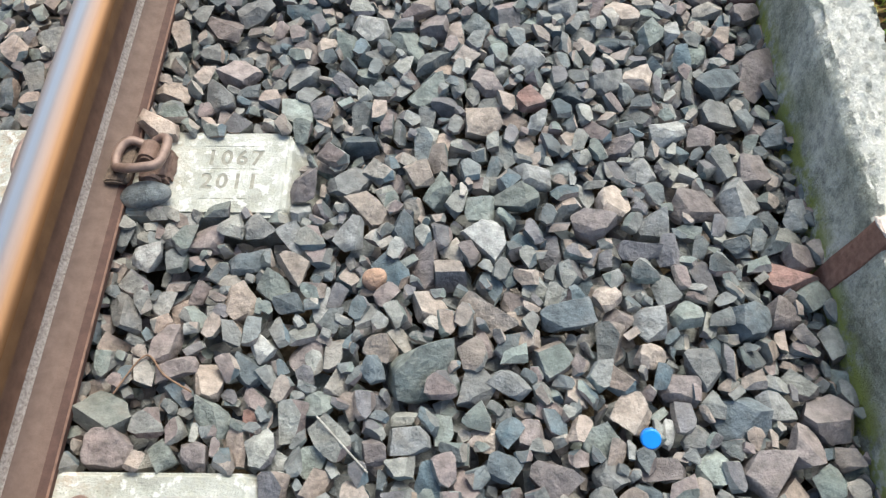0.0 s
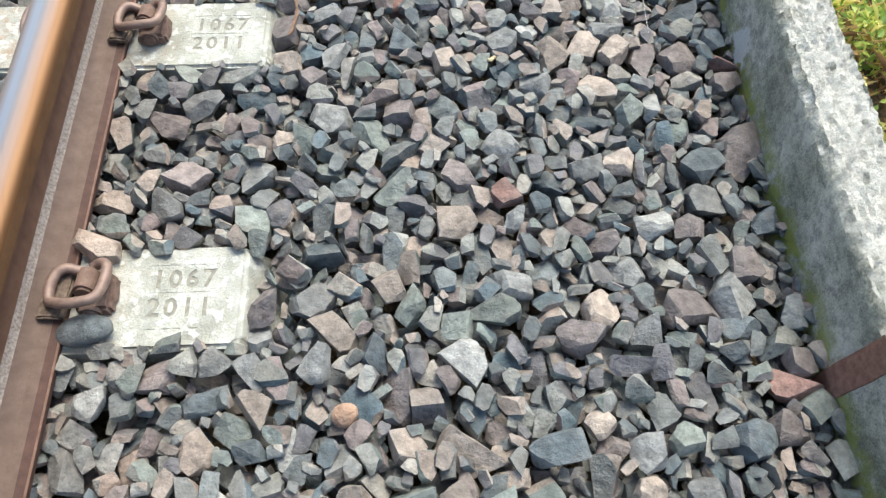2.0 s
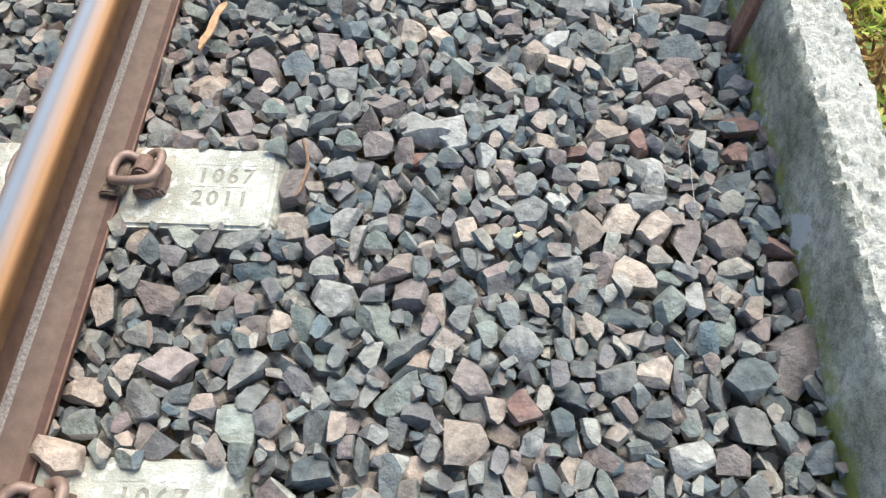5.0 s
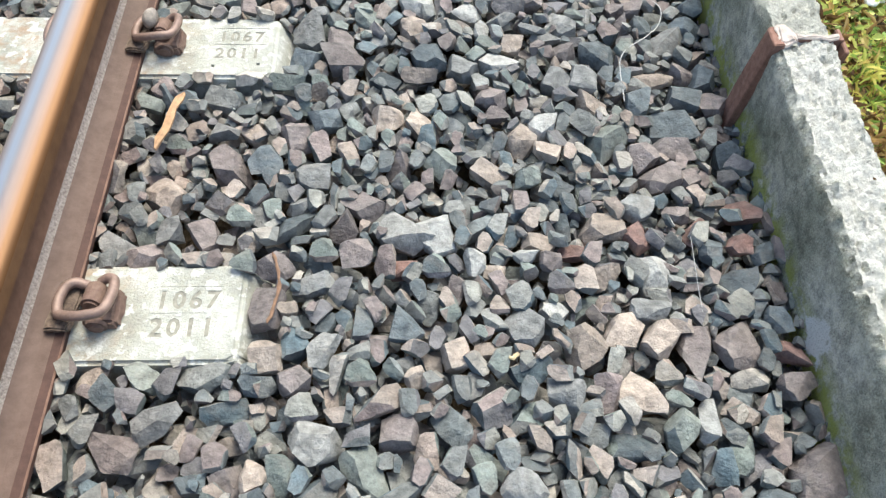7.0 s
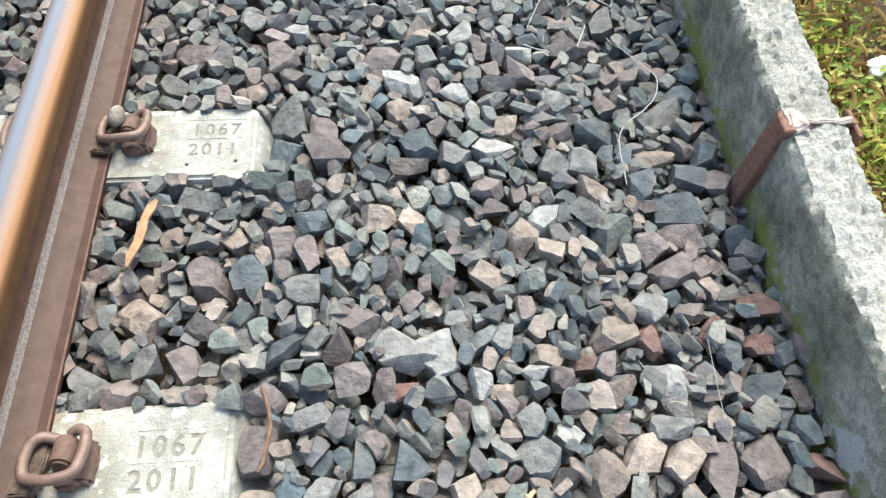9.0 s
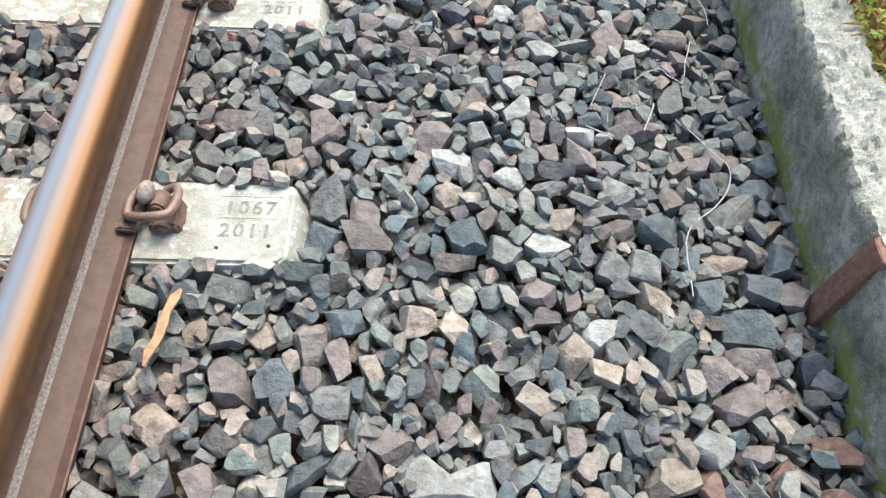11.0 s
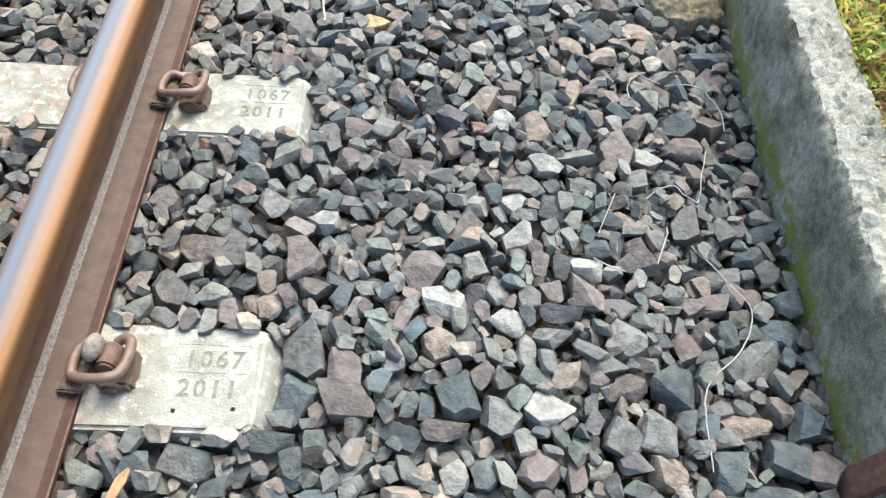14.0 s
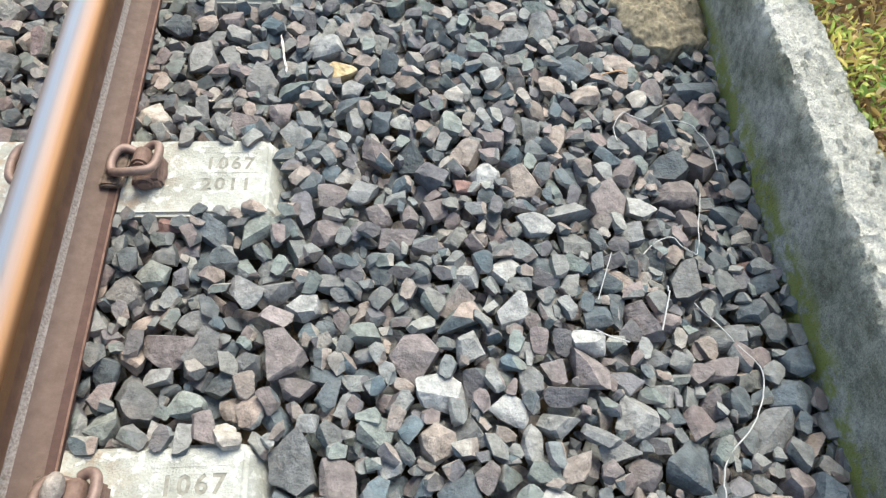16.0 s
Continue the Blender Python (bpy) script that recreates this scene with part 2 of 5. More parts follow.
M_CAP = plain("blue_plastic", (0.015, 0.23, 0.75), 0.35, 60, 0.08)
M_WOOD = plain("split_wood", (0.46, 0.275, 0.15), 0.8, 60, 0.35)
M_TWIG = plain("dry_twig", (0.20, 0.115, 0.07), 0.85, 80, 0.3)
M_WIRE = plain("grey_wire", (0.46, 0.45, 0.43), 0.6, 60, 0.2)
M_DIRT = plain("dirt_in_figures", (0.27, 0.255, 0.21), 0.95, 120, 0.3)
M_PAPER = plain("white_paper", (0.80, 0.79, 0.76), 0.8, 30, 0.05)
M_DIRTY = plain("dirty_concrete", (0.20, 0.168, 0.112), 0.95, 70, 0.6)
M_MORTAR = plain("pale_mortar", (0.55, 0.46, 0.40), 0.9, 80, 0.2)


def leaf_material(name, stops):
    m, n, l, b = material(name, 0.55)
    g = n.new("ShaderNodeNewGeometry")
    l.new(ramp_of(n, l, g.outputs["Random Per Island"], stops), b.inputs["Base Color"])
    thin = n.new("ShaderNodeBsdfTranslucent")
    l.new(b.inputs["Base Color"].links[0].from_socket, thin.inputs["Color"])
    both = n.new("ShaderNodeMixShader")
    both.inputs[0].default_value = 0.45
    l.new(b.outputs[0], both.inputs[1])
    l.new(thin.outputs[0], both.inputs[2])
    l.new(both.outputs[0], n["Material Output"].inputs["Surface"])
    return m


M_LEAF = leaf_material("green_leaves", [(0.0, (0.20, 0.33, 0.08)), (0.25, (0.38, 0.53, 0.13)), (0.55, (0.64, 0.72, 0.22)), (0.85, (0.85, 0.77, 0.28)), (1.0, (0.66, 0.45, 0.20))])
M_LITTER = leaf_material("dead_leaves", [(0.0, (0.16, 0.09, 0.05)), (0.4, (0.38, 0.24, 0.11)), (0.75, (0.58, 0.42, 0.19)), (1.0, (0.70, 0.58, 0.32))])


# ---- helpers of this scene ----
def part(name, bm, mat, parent, label="", smooth=False):
    me = bpy.data.meshes.new(name)
    if smooth:
        for f in bm.faces:
            f.smooth = True
    bm.to_mesh(me)
    bm.free()
    me.materials.append(mat)
    ob = new(name, me)
    ob.parent = parent
    if label:
        tagged(ob, label)
    return ob


def thing(name, m, label, category, group="", kind=""):
    ob = new(name)
    ob.empty_display_size = 0.05
    ob.matrix_world = m
    return tagged(ob, label, category, group, kind)


def block(sx, sy, sz, at=(0, 0, 0), bevel=0.003, taper=(1, 1), segments=2):
    """A bevelled block standing on at; taper narrows its top."""
    bm = bmesh.new()
    bmesh.ops.create_cube(bm, size=1)
    for v in bm.verts:
        k = (taper[0], taper[1]) if v.co.z > 0 else (1, 1)
        v.co = Vector((v.co.x * sx * k[0] + at[0], v.co.y * sy * k[1] + at[1], (v.co.z + 0.5) * sz + at[2]))
    if bevel:
        bmesh.ops.bevel(bm, geom=bm.edges[:], offset=bevel, segments=segments, affect="EDGES", clamp_overlap=True)
    return bm


def tube(points, radius, sides=8, closed=False, taper=False):
    """A rod along a polyline, smoothed by Catmull-Rom."""
    pts = [Vector(p) for p in points]
    n = len(pts)
    fine = []
    for i in range(n if closed else n - 1):
        a, b, c, d = (pts[(i + k) % n] if closed else pts[min(max(i + k, 0), n - 1)] for k in (-1, 0, 1, 2))
        for s in range(6):
            u = s / 6
            fine.append(0.5 * (2 * b + (c - a) * u + (2 * a - 5 * b + 4 * c - d) * u * u + (3 * b - a - 3 * c + d) * u ** 3))
    if not closed:
        fine.append(pts[-1])
    bm = bmesh.new()
    rings, count = [], len(fine)
    up = Vector((0, 0, 1))
    for i, p in enumerate(fine):
        ahead = (fine[(i + 1) % count] - fine[i - 1]) if closed else (fine[min(i + 1, count - 1)] - fine[max(i - 1, 0)])
        ahead.normalize()
        if abs(ahead.dot(up)) > 0.95:
            side = ahead.cross(Vector((0, 1, 0))).normalized()
        else:
            side = ahead.cross(up).normalized()
        over = side.cross(ahead)
        r = radius * (1 - 0.7 * i / count) if taper else radius
        rings.append([bm.verts.new(p + r * (math.cos(2 * math.pi * k / sides) * side + math.sin(2 * math.pi * k / sides) * over)) for k in range(sides)])
    for i in range(count if closed else count - 1):
        a, b = rings[i], rings[(i + 1) % count]
        for k in range(sides):
            bm.faces.new((a[k], b[k], b[(k + 1) % sides], a[(k + 1) % sides]))
    if not closed:
        bm.faces.new(rings[0][::-1])
        bm.faces.new(rings[-1])
    bmesh.ops.recalc_face_normals(bm, faces=bm.faces[:])
    return bm


def flaked(bm, size, amount, seed):
    """Roughen a fine-meshed part as thick rust does."""
    bmesh.ops.subdivide_edges(bm, edges=[e for e in bm.edges if e.calc_length() > 0.012], cuts=4, use_grid_fill=True)
    for v in bm.verts:
        v.co += Vector((noise.noise(v.co * size + Vector((seed, 0, 0))), noise.noise(v.co * size + Vector((0, seed, 3))), noise.noise(v.co * size + Vector((5, 1, seed))))) * amount
    return bm


def mesh_object(name, verts, faces, mat, smooth=False):
    me = bpy.data.meshes.new(name)
    me.from_pydata(verts, [], faces)
    me.update()
    if smooth:
        me.polygons.foreach_set("use_smooth", [True] * len(me.polygons))
    me.materials.append(mat)
    return new(name, me)


def wall_x(y):
    return 1.241 + 0.033 * y


def wall_rise(y):
    """The wall's top climbs a little along the track."""
    return max(-0.026, min(0.016, 0.026 * (y - 1.05)))


def rail_x(y):
    return 0.034 - 0.0095 * y


Y_START, Y_END = -1.7, 3.5

# ---- ground ----
bm = bmesh.new()
xs, ys = (-400, -1.8, 1.40, 400), (-400, -1.8, 3.6, 400)
grid = [[bm.verts.new((x, y, -0.14)) for x in xs] for y in ys]
for j in range(3):
    for i in range(3):
        bm.faces.new((grid[j][i], grid[j][i + 1], grid[j + 1][i + 1], grid[j + 1][i]))
me = bpy.data.meshes.new("ground")
bm.to_mesh(me)
bm.free()
me.materials.append(M_SOIL)
tagged(new("ground", me), "dark bare soil under the track and beyond", "ground", kind="structure")

# raised soil bank behind the wall
rng = np.random.default_rng(5)
NX, NY = 40, 130
bank_v, bank_f = [], []
for j in range(NY + 1):
    y = Y_START + (Y_END - Y_START) * j / NY
    for i in range(NX + 1):
        x = wall_x(y) + 0.06 + 1.05 * i / NX
        z = 0.015 + 0.05 * (noise.noise(Vector((x * 5, y * 5, 0.3)))) + 0.015 * noise.noise(Vector((x * 25, y * 25, 1.3)))
        if i == NX or j in (0, NY):
            z = -0.15
        bank_v.append((x, y, z))
for j in range(NY):
    for i in range(NX):
        a = j * (NX + 1) + i
        bank_f.append((a, a + 1, a + NX + 2, a + NX + 1))
tagged(mesh_object("soil_bank", bank_v, bank_f, M_SOIL, True), "brown soil bank behind the low concrete wall", "soil", kind="structure")

# ---- low concrete wall ----
POSTS = (-0.20, 1.05)


def wall_mesh():
    """Cross-section swept along y, its top broken and rough."""
    step, verts, faces = 0.006, [], []
    count = int((Y_END - Y_START) / step)
    section = [(0, -0.2), (0, -0.1)] + [(0, -0.10 + 0.012 * k) for k in range(1, 20)]
    section += [(0.004, 0.139)] + [(0.008 + 0.0055 * k, 0.147) for k in range(19)] + [(0.112, 0.139)]
    section += [(0.115, 0.128 - 0.03 * k) for k in range(5)] + [(0.115, -0.2)]
    m = len(section)
    for j in range(count + 1):
        y = Y_START + step * j
        bx = wall_x(y)
        for sx, sz in section:
            p = Vector((sx * 3, y, sz))
            top = max(0.0, min(1.0, (sz - 0.115) / 0.03))
            wide = noise.noise(p * 9) * 0.006 + noise.noise(p * 3.1 + Vector((7, 0, 0))) * 0.006
            rough = noise.noise(p * 45) * 0.0030 + noise.noise(p * 95) * 0.0026
            edge = (abs(noise.noise(Vector((0, y * 14, 3)))) * 0.008 + abs(noise.noise(Vector((3, y * 47, 0)))) * 0.005) if top > 0 else 0
            x = bx + sx + (1 if sx < 0.05 else -1) * top * edge * (1 if sx < 0.012 or sx > 0.103 else 0.0) - (0.5 * wide + 0.5 * rough if sx < 0.01 else 0)
            if sx < 0.02:
                x -= 0.011 * max(0.0, sz) / 0.147 * max(0.0, min(1.0, (y - 0.6) / 0.4))
            if sx > 0.1:
                x += noise.noise(Vector((0, y * 6, 9))) * 0.012
            pit = max(0.0, noise.noise(Vector((x * 62, y * 62, 4))) - 0.20) * 0.010 + max(0.0, noise.noise(Vector((x * 24, y * 24, 9))) - 0.10) * 0.012
            z = sz + top * (rough * 2.6 + wide * 0.6 - pit) + max(0.0, sz) / 0.147 * wall_rise(y)
            verts.append((x, y, z))
    for j in range(count):
        for i in range(m - 1):
            a = j * m + i
            faces.append((a, a + m, a + m + 1, a + 1))
    faces.append(tuple(range(m)))
    faces.append(tuple(range(count * m + m - 1, count * m - 1, -1)))
    return verts, faces


wv, wf = wall_mesh()
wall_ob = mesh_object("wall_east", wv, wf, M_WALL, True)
wall_ob.data.set_sharp_from_angle(angle=radians(38))
tagged(wall_ob, "low weathered concrete edge wall with mossy foot and rough broken top", "wall", kind="structure")


def steel_post(y):
    """A cut-off I-section standing in the wall: front flange, web, rear flange."""
    post = thing("steel_post", pose(wall_x(y), y, -0.19 + wall_rise(y), rz=-1.9), "rusty red steel I-section post cast into the concrete wall", "post", "posts in the wall")
    part("front_flange", flaked(block(0.022, 0.050, 0.345, (-0.006 if y > 0.6 else 0.008, 0, 0), 0.0015), 55, 0.0035, y), M_POST, post)
    part("web", block(0.128, 0.008, 0.342, (0.063, 0, 0), 0.001), M_POST, post)
    part("rear_flange", block(0.009, 0.066, 0.338, (0.126, 0, 0), 0.0015), M_POST, post)
    part("mortar_cap", flaked(block(0.038, 0.048, 0.008, (0.010, 0.002, 0.3425), 0.003, (0.7, 0.8)), 45, 0.010, y + 3), M_MORTAR, post, "pale mortar smeared over the cut top")
    part("mortar_strip", flaked(block(0.082, 0.013, 0.006, (0.072, 0.001, 0.3400), 0.002, (0.95, 0.6)), 60, 0.006, y + 7), M_MORTAR, post, "pale mortar along the top of the web")
    return post


for y in POSTS:
    steel_post(y)


# ---- rail ----
def rail_profile():
    """Half outline of a flat-bottom rail, from the foot up: half width, height, material."""
    return [(0.070, 0.000), (0.0705, 0.010), (0.068, 0.0125), (0.0555, 0.0151), (0.040, 0.0183), (0.024, 0.0245), (0.017, 0.0290), (0.0145, 0.0330), (0.0125, 0.0370), (0.0105, 0.0430), (0.009, 0.052),
            (0.008, 0.075), (0.009, 0.098), (0.013, 0.110), (0.032, 0.117), (0.0345, 0.1195), (0.035, 0.1440), (0.0340, 0.1495),
            (0.0295, 0.1545), (0.0225, 0.1572), (0.015, 0.1582), (0.007, 0.1588), (0.0, 0.1590)]


def build_rail():
    half = rail_profile()
    outline = half + [(-w, h) for w, h in half[-2::-1]]
    steps, n = 26, len(outline)
    obs = thing("rail", pose(0, 0, 0.0), "rusty flat-bottom steel rail with a worn shiny running surface", "rail", kind="structure")

    def zone(i):
        (w, h), (v, g) = outline[i], outline[(i + 1) % n]
        mid, up = (w + v) / 2, (h + g) / 2
        if up > 0.1435:
            return "running_surface"
        if up > 0.117:
            return "head_side"
        if up > 0.0415:
            return "web"
        if up > 0.0305 and abs(mid) < 0.03:
            return "dusty_fillet"
        if 0.0105 < up < 0.0122 and abs(mid) > 0.068:
            return "foot_lip"
        return "foot_slope" if abs(mid) < 0.0550 and up > 0.012 else "foot_edge"

    looks = (("running_surface", M_TREAD, "worn running surface with a polished bluish band"),
             ("head_side", M_SIDE, "orange rusted side of the head"), ("web", M_RUST, "brown rusted web"), ("dusty_fillet", M_DUST, "pale dust lying along the fillet"),
             ("foot_slope", M_FOOT, "grey-brown rusted foot"), ("foot_edge", M_FOOT_LOW, "dark red rusted foot edge"),
             ("foot_lip", M_LIP, "paler orange lip of the foot"))
    for name, mat, text in looks:
        bm = bmesh.new()
        rows = []
        for j in range(steps + 1):
            y = Y_START + (Y_END - Y_START) * j / steps
            cx = rail_x(y) - 0.070
            rows.append([bm.verts.new((cx + w, y, h)) for w, h in outline])
        for j in range(steps):
            for i in range(n):
                if zone(i) == name:
                    k = (i + 1) % n
                    bm.faces.new((rows[j][i], rows[j][k], rows[j + 1][k], rows[j + 1][i]))
        if name == "web":
            bm.faces.new(rows[0])
            bm.faces.new(rows[-1][::-1])
        bmesh.ops.delete(bm, geom=[v for v in bm.verts if not v.link_faces], context="VERTS")
        bmesh.ops.recalc_face_normals(bm, faces=bm.faces[:])
        ob = part(name, bm, mat, obs, text)
        smooth = name in ("running_surface", "dusty_fillet", "web")
        ob.data.polygons.foreach_set("use_smooth", [smooth] * len(ob.data.polygons))
    return obs


build_rail()

# ---- sleepers ----
SLEEPERS = [-1.200, -0.600, 0.002, 0.580, 1.203, 1.806, 2.400, 3.000]
SLEEPER_MID = -0.025


def text_mesh(body, size, depth):
    cu = bpy.data.curves.new("lettering", "FONT")
    cu.body, cu.size, cu.extrude, cu.offset = body, size, depth, 0.0013
    cu.align_x, cu.resolution_u = "CENTER", 2
    cu.space_character = 1.12
    ob = bpy.data.objects.new("lettering", cu)
    me = bpy.data.meshes.new_from_object(ob)
    bpy.data.objects.remove(ob)
    return me


def sleeper_mesh():
    """A prestressed concrete sleeper, its end chamfered, its sides battered; origin at the outer rail foot."""
    bm = bmesh.new()
    bmesh.ops.create_cube(bm, size=1)
    for v in bm.verts:
        up = v.co.z > 0
        v.co.x = (0.290 if up else 0.365) if v.co.x > 0 else (-1.60 if up else -1.67)
        v.co.y *= 0.178 if up else 0.215
        v.co.z = 0.0 if up else -0.135
    corners = [e for e in bm.edges if min(v.co.x for v in e.verts) > 0.2 and abs(e.verts[0].co.y - e.verts[1].co.y) < 0.05 and abs(e.verts[0].co.z - e.verts[1].co.z) > 0.1]
    bmesh.ops.bevel(bm, geom=corners, offset=0.011, segments=1, affect="EDGES")
    bmesh.ops.subdivide_edges(bm, edges=[e for e in bm.edges if abs(e.verts[0].co.x - e.verts[1].co.x) > 1], cuts=14, use_grid_fill=True)
    sharp = [e for e in bm.edges if e.calc_face_angle(0) > 0.3 and e.verts[0].co.z > -0.1 or (e.verts[0].co.z > -0.05) != (e.verts[1].co.z > -0.05) and e.calc_face_angle(0) > 0.3]
    bmesh.ops.bevel(bm, geom=sharp, offset=0.006, segments=3, affect="EDGES", clamp_overlap=True)
    me = bpy.data.meshes.new("sleeper")
    bm.to_mesh(me)
    bm.free()
    return me


GAUGE_TEXT, YEAR_TEXT = "1067", "2011"


def figures(shift, size, drop):
    """Each figure of the two lines and where it stands on the sleeper."""
    for text, x, y in ((GAUGE_TEXT, 0.214, 0.016), (YEAR_TEXT, 0.212, -0.034)):
        for k, sign in enumerate(text):
            yield sign, x + shift + (k - 1.5) * size * 0.61, y - drop


def engraved(me, shift, size, drop, extra):
    """Cut the cast-in figures and the lines of their mould plates into the top; some have worn bars or small holes below."""
    body = bpy.data.objects.new("body", me)
    scene.collection.objects.link(body)
    cutters = []
    for sign, x, y in figures(shift, size, drop):
        ob = new("cutter", text_mesh(sign, size, 0.0026))
        ob.matrix_world = pose(x, y, 0.0)
        cutters.append(ob)
    cuts = [(0.112, 0.0018, 0.214, 0.055, 0.0009), (0.112, 0.0018, 0.214, 0.006, 0.0009), (0.0018, 0.10, 0.155, 0.005, 0.0009)]
    if extra == "bars":
        cuts += [(0.016, 0.014, x, -0.062, 0.0012) for x in (0.172, 0.194, 0.216, 0.238)]
    if extra == "holes":
        cuts += [(0.007, 0.007, x, y, 0.02) for x, y in ((0.166, -0.058), (0.258, -0.052))]
    for sx, sy, x, y, deep in cuts:
        cm = bpy.data.meshes.new("groove")
        bm = block(sx, sy, 0.006 + deep, (x + shift, y - drop, -deep), 0)
        bm.to_mesh(cm)
        bm.free()
        cutters.append(new("cutter", cm))
    for c in cutters:
        c.data.materials.append(M_SLEEPER)
        mod = body.modifiers.new("cut", "BOOLEAN")
        mod.operation, mod.solver, mod.object, mod.material_mode = "DIFFERENCE", "EXACT", c, "TRANSFER"
    deps = bpy.context.evaluated_depsgraph_get()
    out = bpy.data.meshes.new_from_object(body.evaluated_get(deps))
    for ob in (body, *cutters):
        bpy.data.objects.remove(ob)
    return out


plain_sleeper = sleeper_mesh()
plain_sleeper.materials.append(M_SLEEPER)
# where the figures sit along the sleeper, their size, and what else is cast in
SLEEPER_KINDS = {"plain": (0.0, 0.040, 0.0, ""), "bars": (-0.022, 0.044, 0.0, "bars"), "near": (-0.015, 0.045, 0.008, ""), "holes": (0.0, 0.041, 0.0, "holes")}
sleeper_bodies = {k: engraved(plain_sleeper, *v) for k, v in SLEEPER_KINDS.items()}
figure_meshes = {}
for k, (shift, size, *_) in SLEEPER_KINDS.items():
    for sign in sorted(set(GAUGE_TEXT + YEAR_TEXT)):
        figure_meshes[k, sign] = text_mesh(sign, size, 0.0004)
        figure_meshes[k, sign].materials.append(M_DIRT)
for k, y in enumerate(SLEEPERS):
    kind = {2: "bars", 3: "near", 4: "holes"}.get(k, "plain")
    sleeper = thing("concrete_sleeper", pose(rail_x(y) - 0.022, y + SLEEPER_MID, 0.0), "pale concrete railway sleeper with cast-in figures, half buried in ballast", "sleeper", "sleepers under the rail")
    body = new("body", sleeper_bodies[kind])
    body.parent = sleeper
    for sign, x, fy in figures(*SLEEPER_KINDS[kind][:3]):
        figure = new("cast_figure", figure_meshes[kind, sign])
        figure.parent = sleeper
        figure.matrix_local = pose(x, fy, -0.0021)


# ---- rail fastenings ----
def rail_clip():
    """A looped spring clip in a cast shoulder, bearing on the rail foot; origin at the foot's edge on the sleeper."""
    clip = thing("rail_fastening", pose(0, 0, 0), "rusty spring clip and cast shoulder holding the rail foot", "rail clip", "rail fastenings")
    bm = block(0.040, 0.088, 0.012, (-0.006, -0.006, 0.016), 0.003)
    for v in bm.verts:
        v.co.z += 0.13 * max(0.0, -v.co.x)
        v.co.x += 0.10 * (v.co.y + 0.006)
    part("insulator", flaked(bm, 90, 0.004, 2), M_PLATE, clip, "crusted flaking brown insulator plate on the rail foot")
    part("shoulder_base", flaked(block(0.062, 0.066, 0.026, (0.049, -0.004, -0.004), 0.006, (0.86, 0.9)), 60, 0.003, 5), M_SHOULDER, clip)
    bm = bmesh.new()
    bmesh.ops.create_cone(bm, cap_ends=True, segments=20, radius1=0.017, radius2=0.016, depth=0.044)
    bmesh.ops.bevel(bm, geom=[e for e in bm.edges if len(e.link_faces) == 2 and e.calc_face_angle(0) > 1], offset=0.004, segments=2, affect="EDGES")
    bmesh.ops.transform(bm, matrix=pose(0.040, 0.006, 0.030, 78, 0, 0) @ Matrix.Diagonal((1, 1.15, 1, 1)), verts=bm.verts[:])
    part("shoulder_boss", bm, M_SHOULDER, clip, smooth=False)
    bm = bmesh.new()
    bmesh.ops.create_cone(bm, cap_ends=True, segments=20, radius1=0.018, radius2=0.016, depth=0.016)
    bmesh.ops.bevel(bm, geom=[e for e in bm.edges if len(e.link_faces) == 2 and e.calc_face_angle(0) > 1], offset=0.005, segments=2, affect="EDGES")
    bmesh.ops.transform(bm, matrix=pose(0.046, -0.036, 0.014, 90, 0, 0), verts=bm.verts[:])
    part("shoulder_eye", bm, M_SHOULDER, clip)
    loop = [(-0.006, -0.028, 0.040), (0.018, -0.036, 0.049), (0.044, -0.036, 0.053), (0.066, -0.027, 0.050), (0.073, 0.000, 0.047), (0.071, 0.028, 0.043),
            (0.058, 0.038, 0.037), (0.044, 0.034, 0.030)]
    part("spring_loop", tube(loop, 0.0083, 12), M_CLIP, clip, "thick bent spring rod", True)
    toe = [(-0.006, -0.028, 0.040), (-0.010, -0.008, 0.041), (-0.006, 0.016, 0.041), (0.006, 0.028, 0.040), (0.020, 0.028, 0.034), (0.034, 0.024, 0.030)]
    part("spring_toe", tube(toe, 0.0083, 12), M_CLIP, clip, "thick bent spring rod", True)
    return clip


first_clip = rail_clip()
first_clip.matrix_world = pose(rail_x(SLEEPERS[0]), SLEEPERS[0] - 0.018, 0.0)
for k, y in enumerate(SLEEPERS[1:], 1):
    copy_thing(first_clip, pose(rail_x(y) - (0.007 if k == 2 else 0), y - 0.018, 0.0))
for y in SLEEPERS:
    copy_thing(first_clip, pose(rail_x(y) - 0.106, y - 0.030, 0.0, rz=180))

# ---- broken concrete lump against the wall ----
def slab_lump():
    """A low crumbling mound with an uneven rim."""
    verts, faces, rings, sides = [], [], 40, 120
    for j in range(rings + 1):
        u = j / rings
        for i in range(sides):
            a = 2 * math.pi * i / sides
            out = Vector((math.cos(a), math.sin(a), 0))
            rim = 1 + 0.16 * noise.noise(out * 1.7) + 0.07 * noise.noise(out * 6)
            x, y = 1.212 + 0.122 * u * rim * out.x, 2.345 + 0.160 * u * rim * out.y
            z = -0.012 - 0.030 * u * u + noise.noise(Vector((x * 26, y * 26, 5))) * 0.016 + noise.noise(Vector((x * 130, y * 130, 5))) * 0.006
            verts.append((x, y, z if j < rings else -0.13))
    for j in range(rings):
        for i in range(sides):
            k = (i + 1) % sides
            faces.append((j * sides + i, (j + 1) * sides + i, (j + 1) * sides + k, j * sides + k))
    ob = mesh_object("concrete_lump", verts, faces, M_DIRTY, True)
    return tagged(ob, "low crumbling sandy concrete lump beside the wall", "concrete block")


slab_lump()

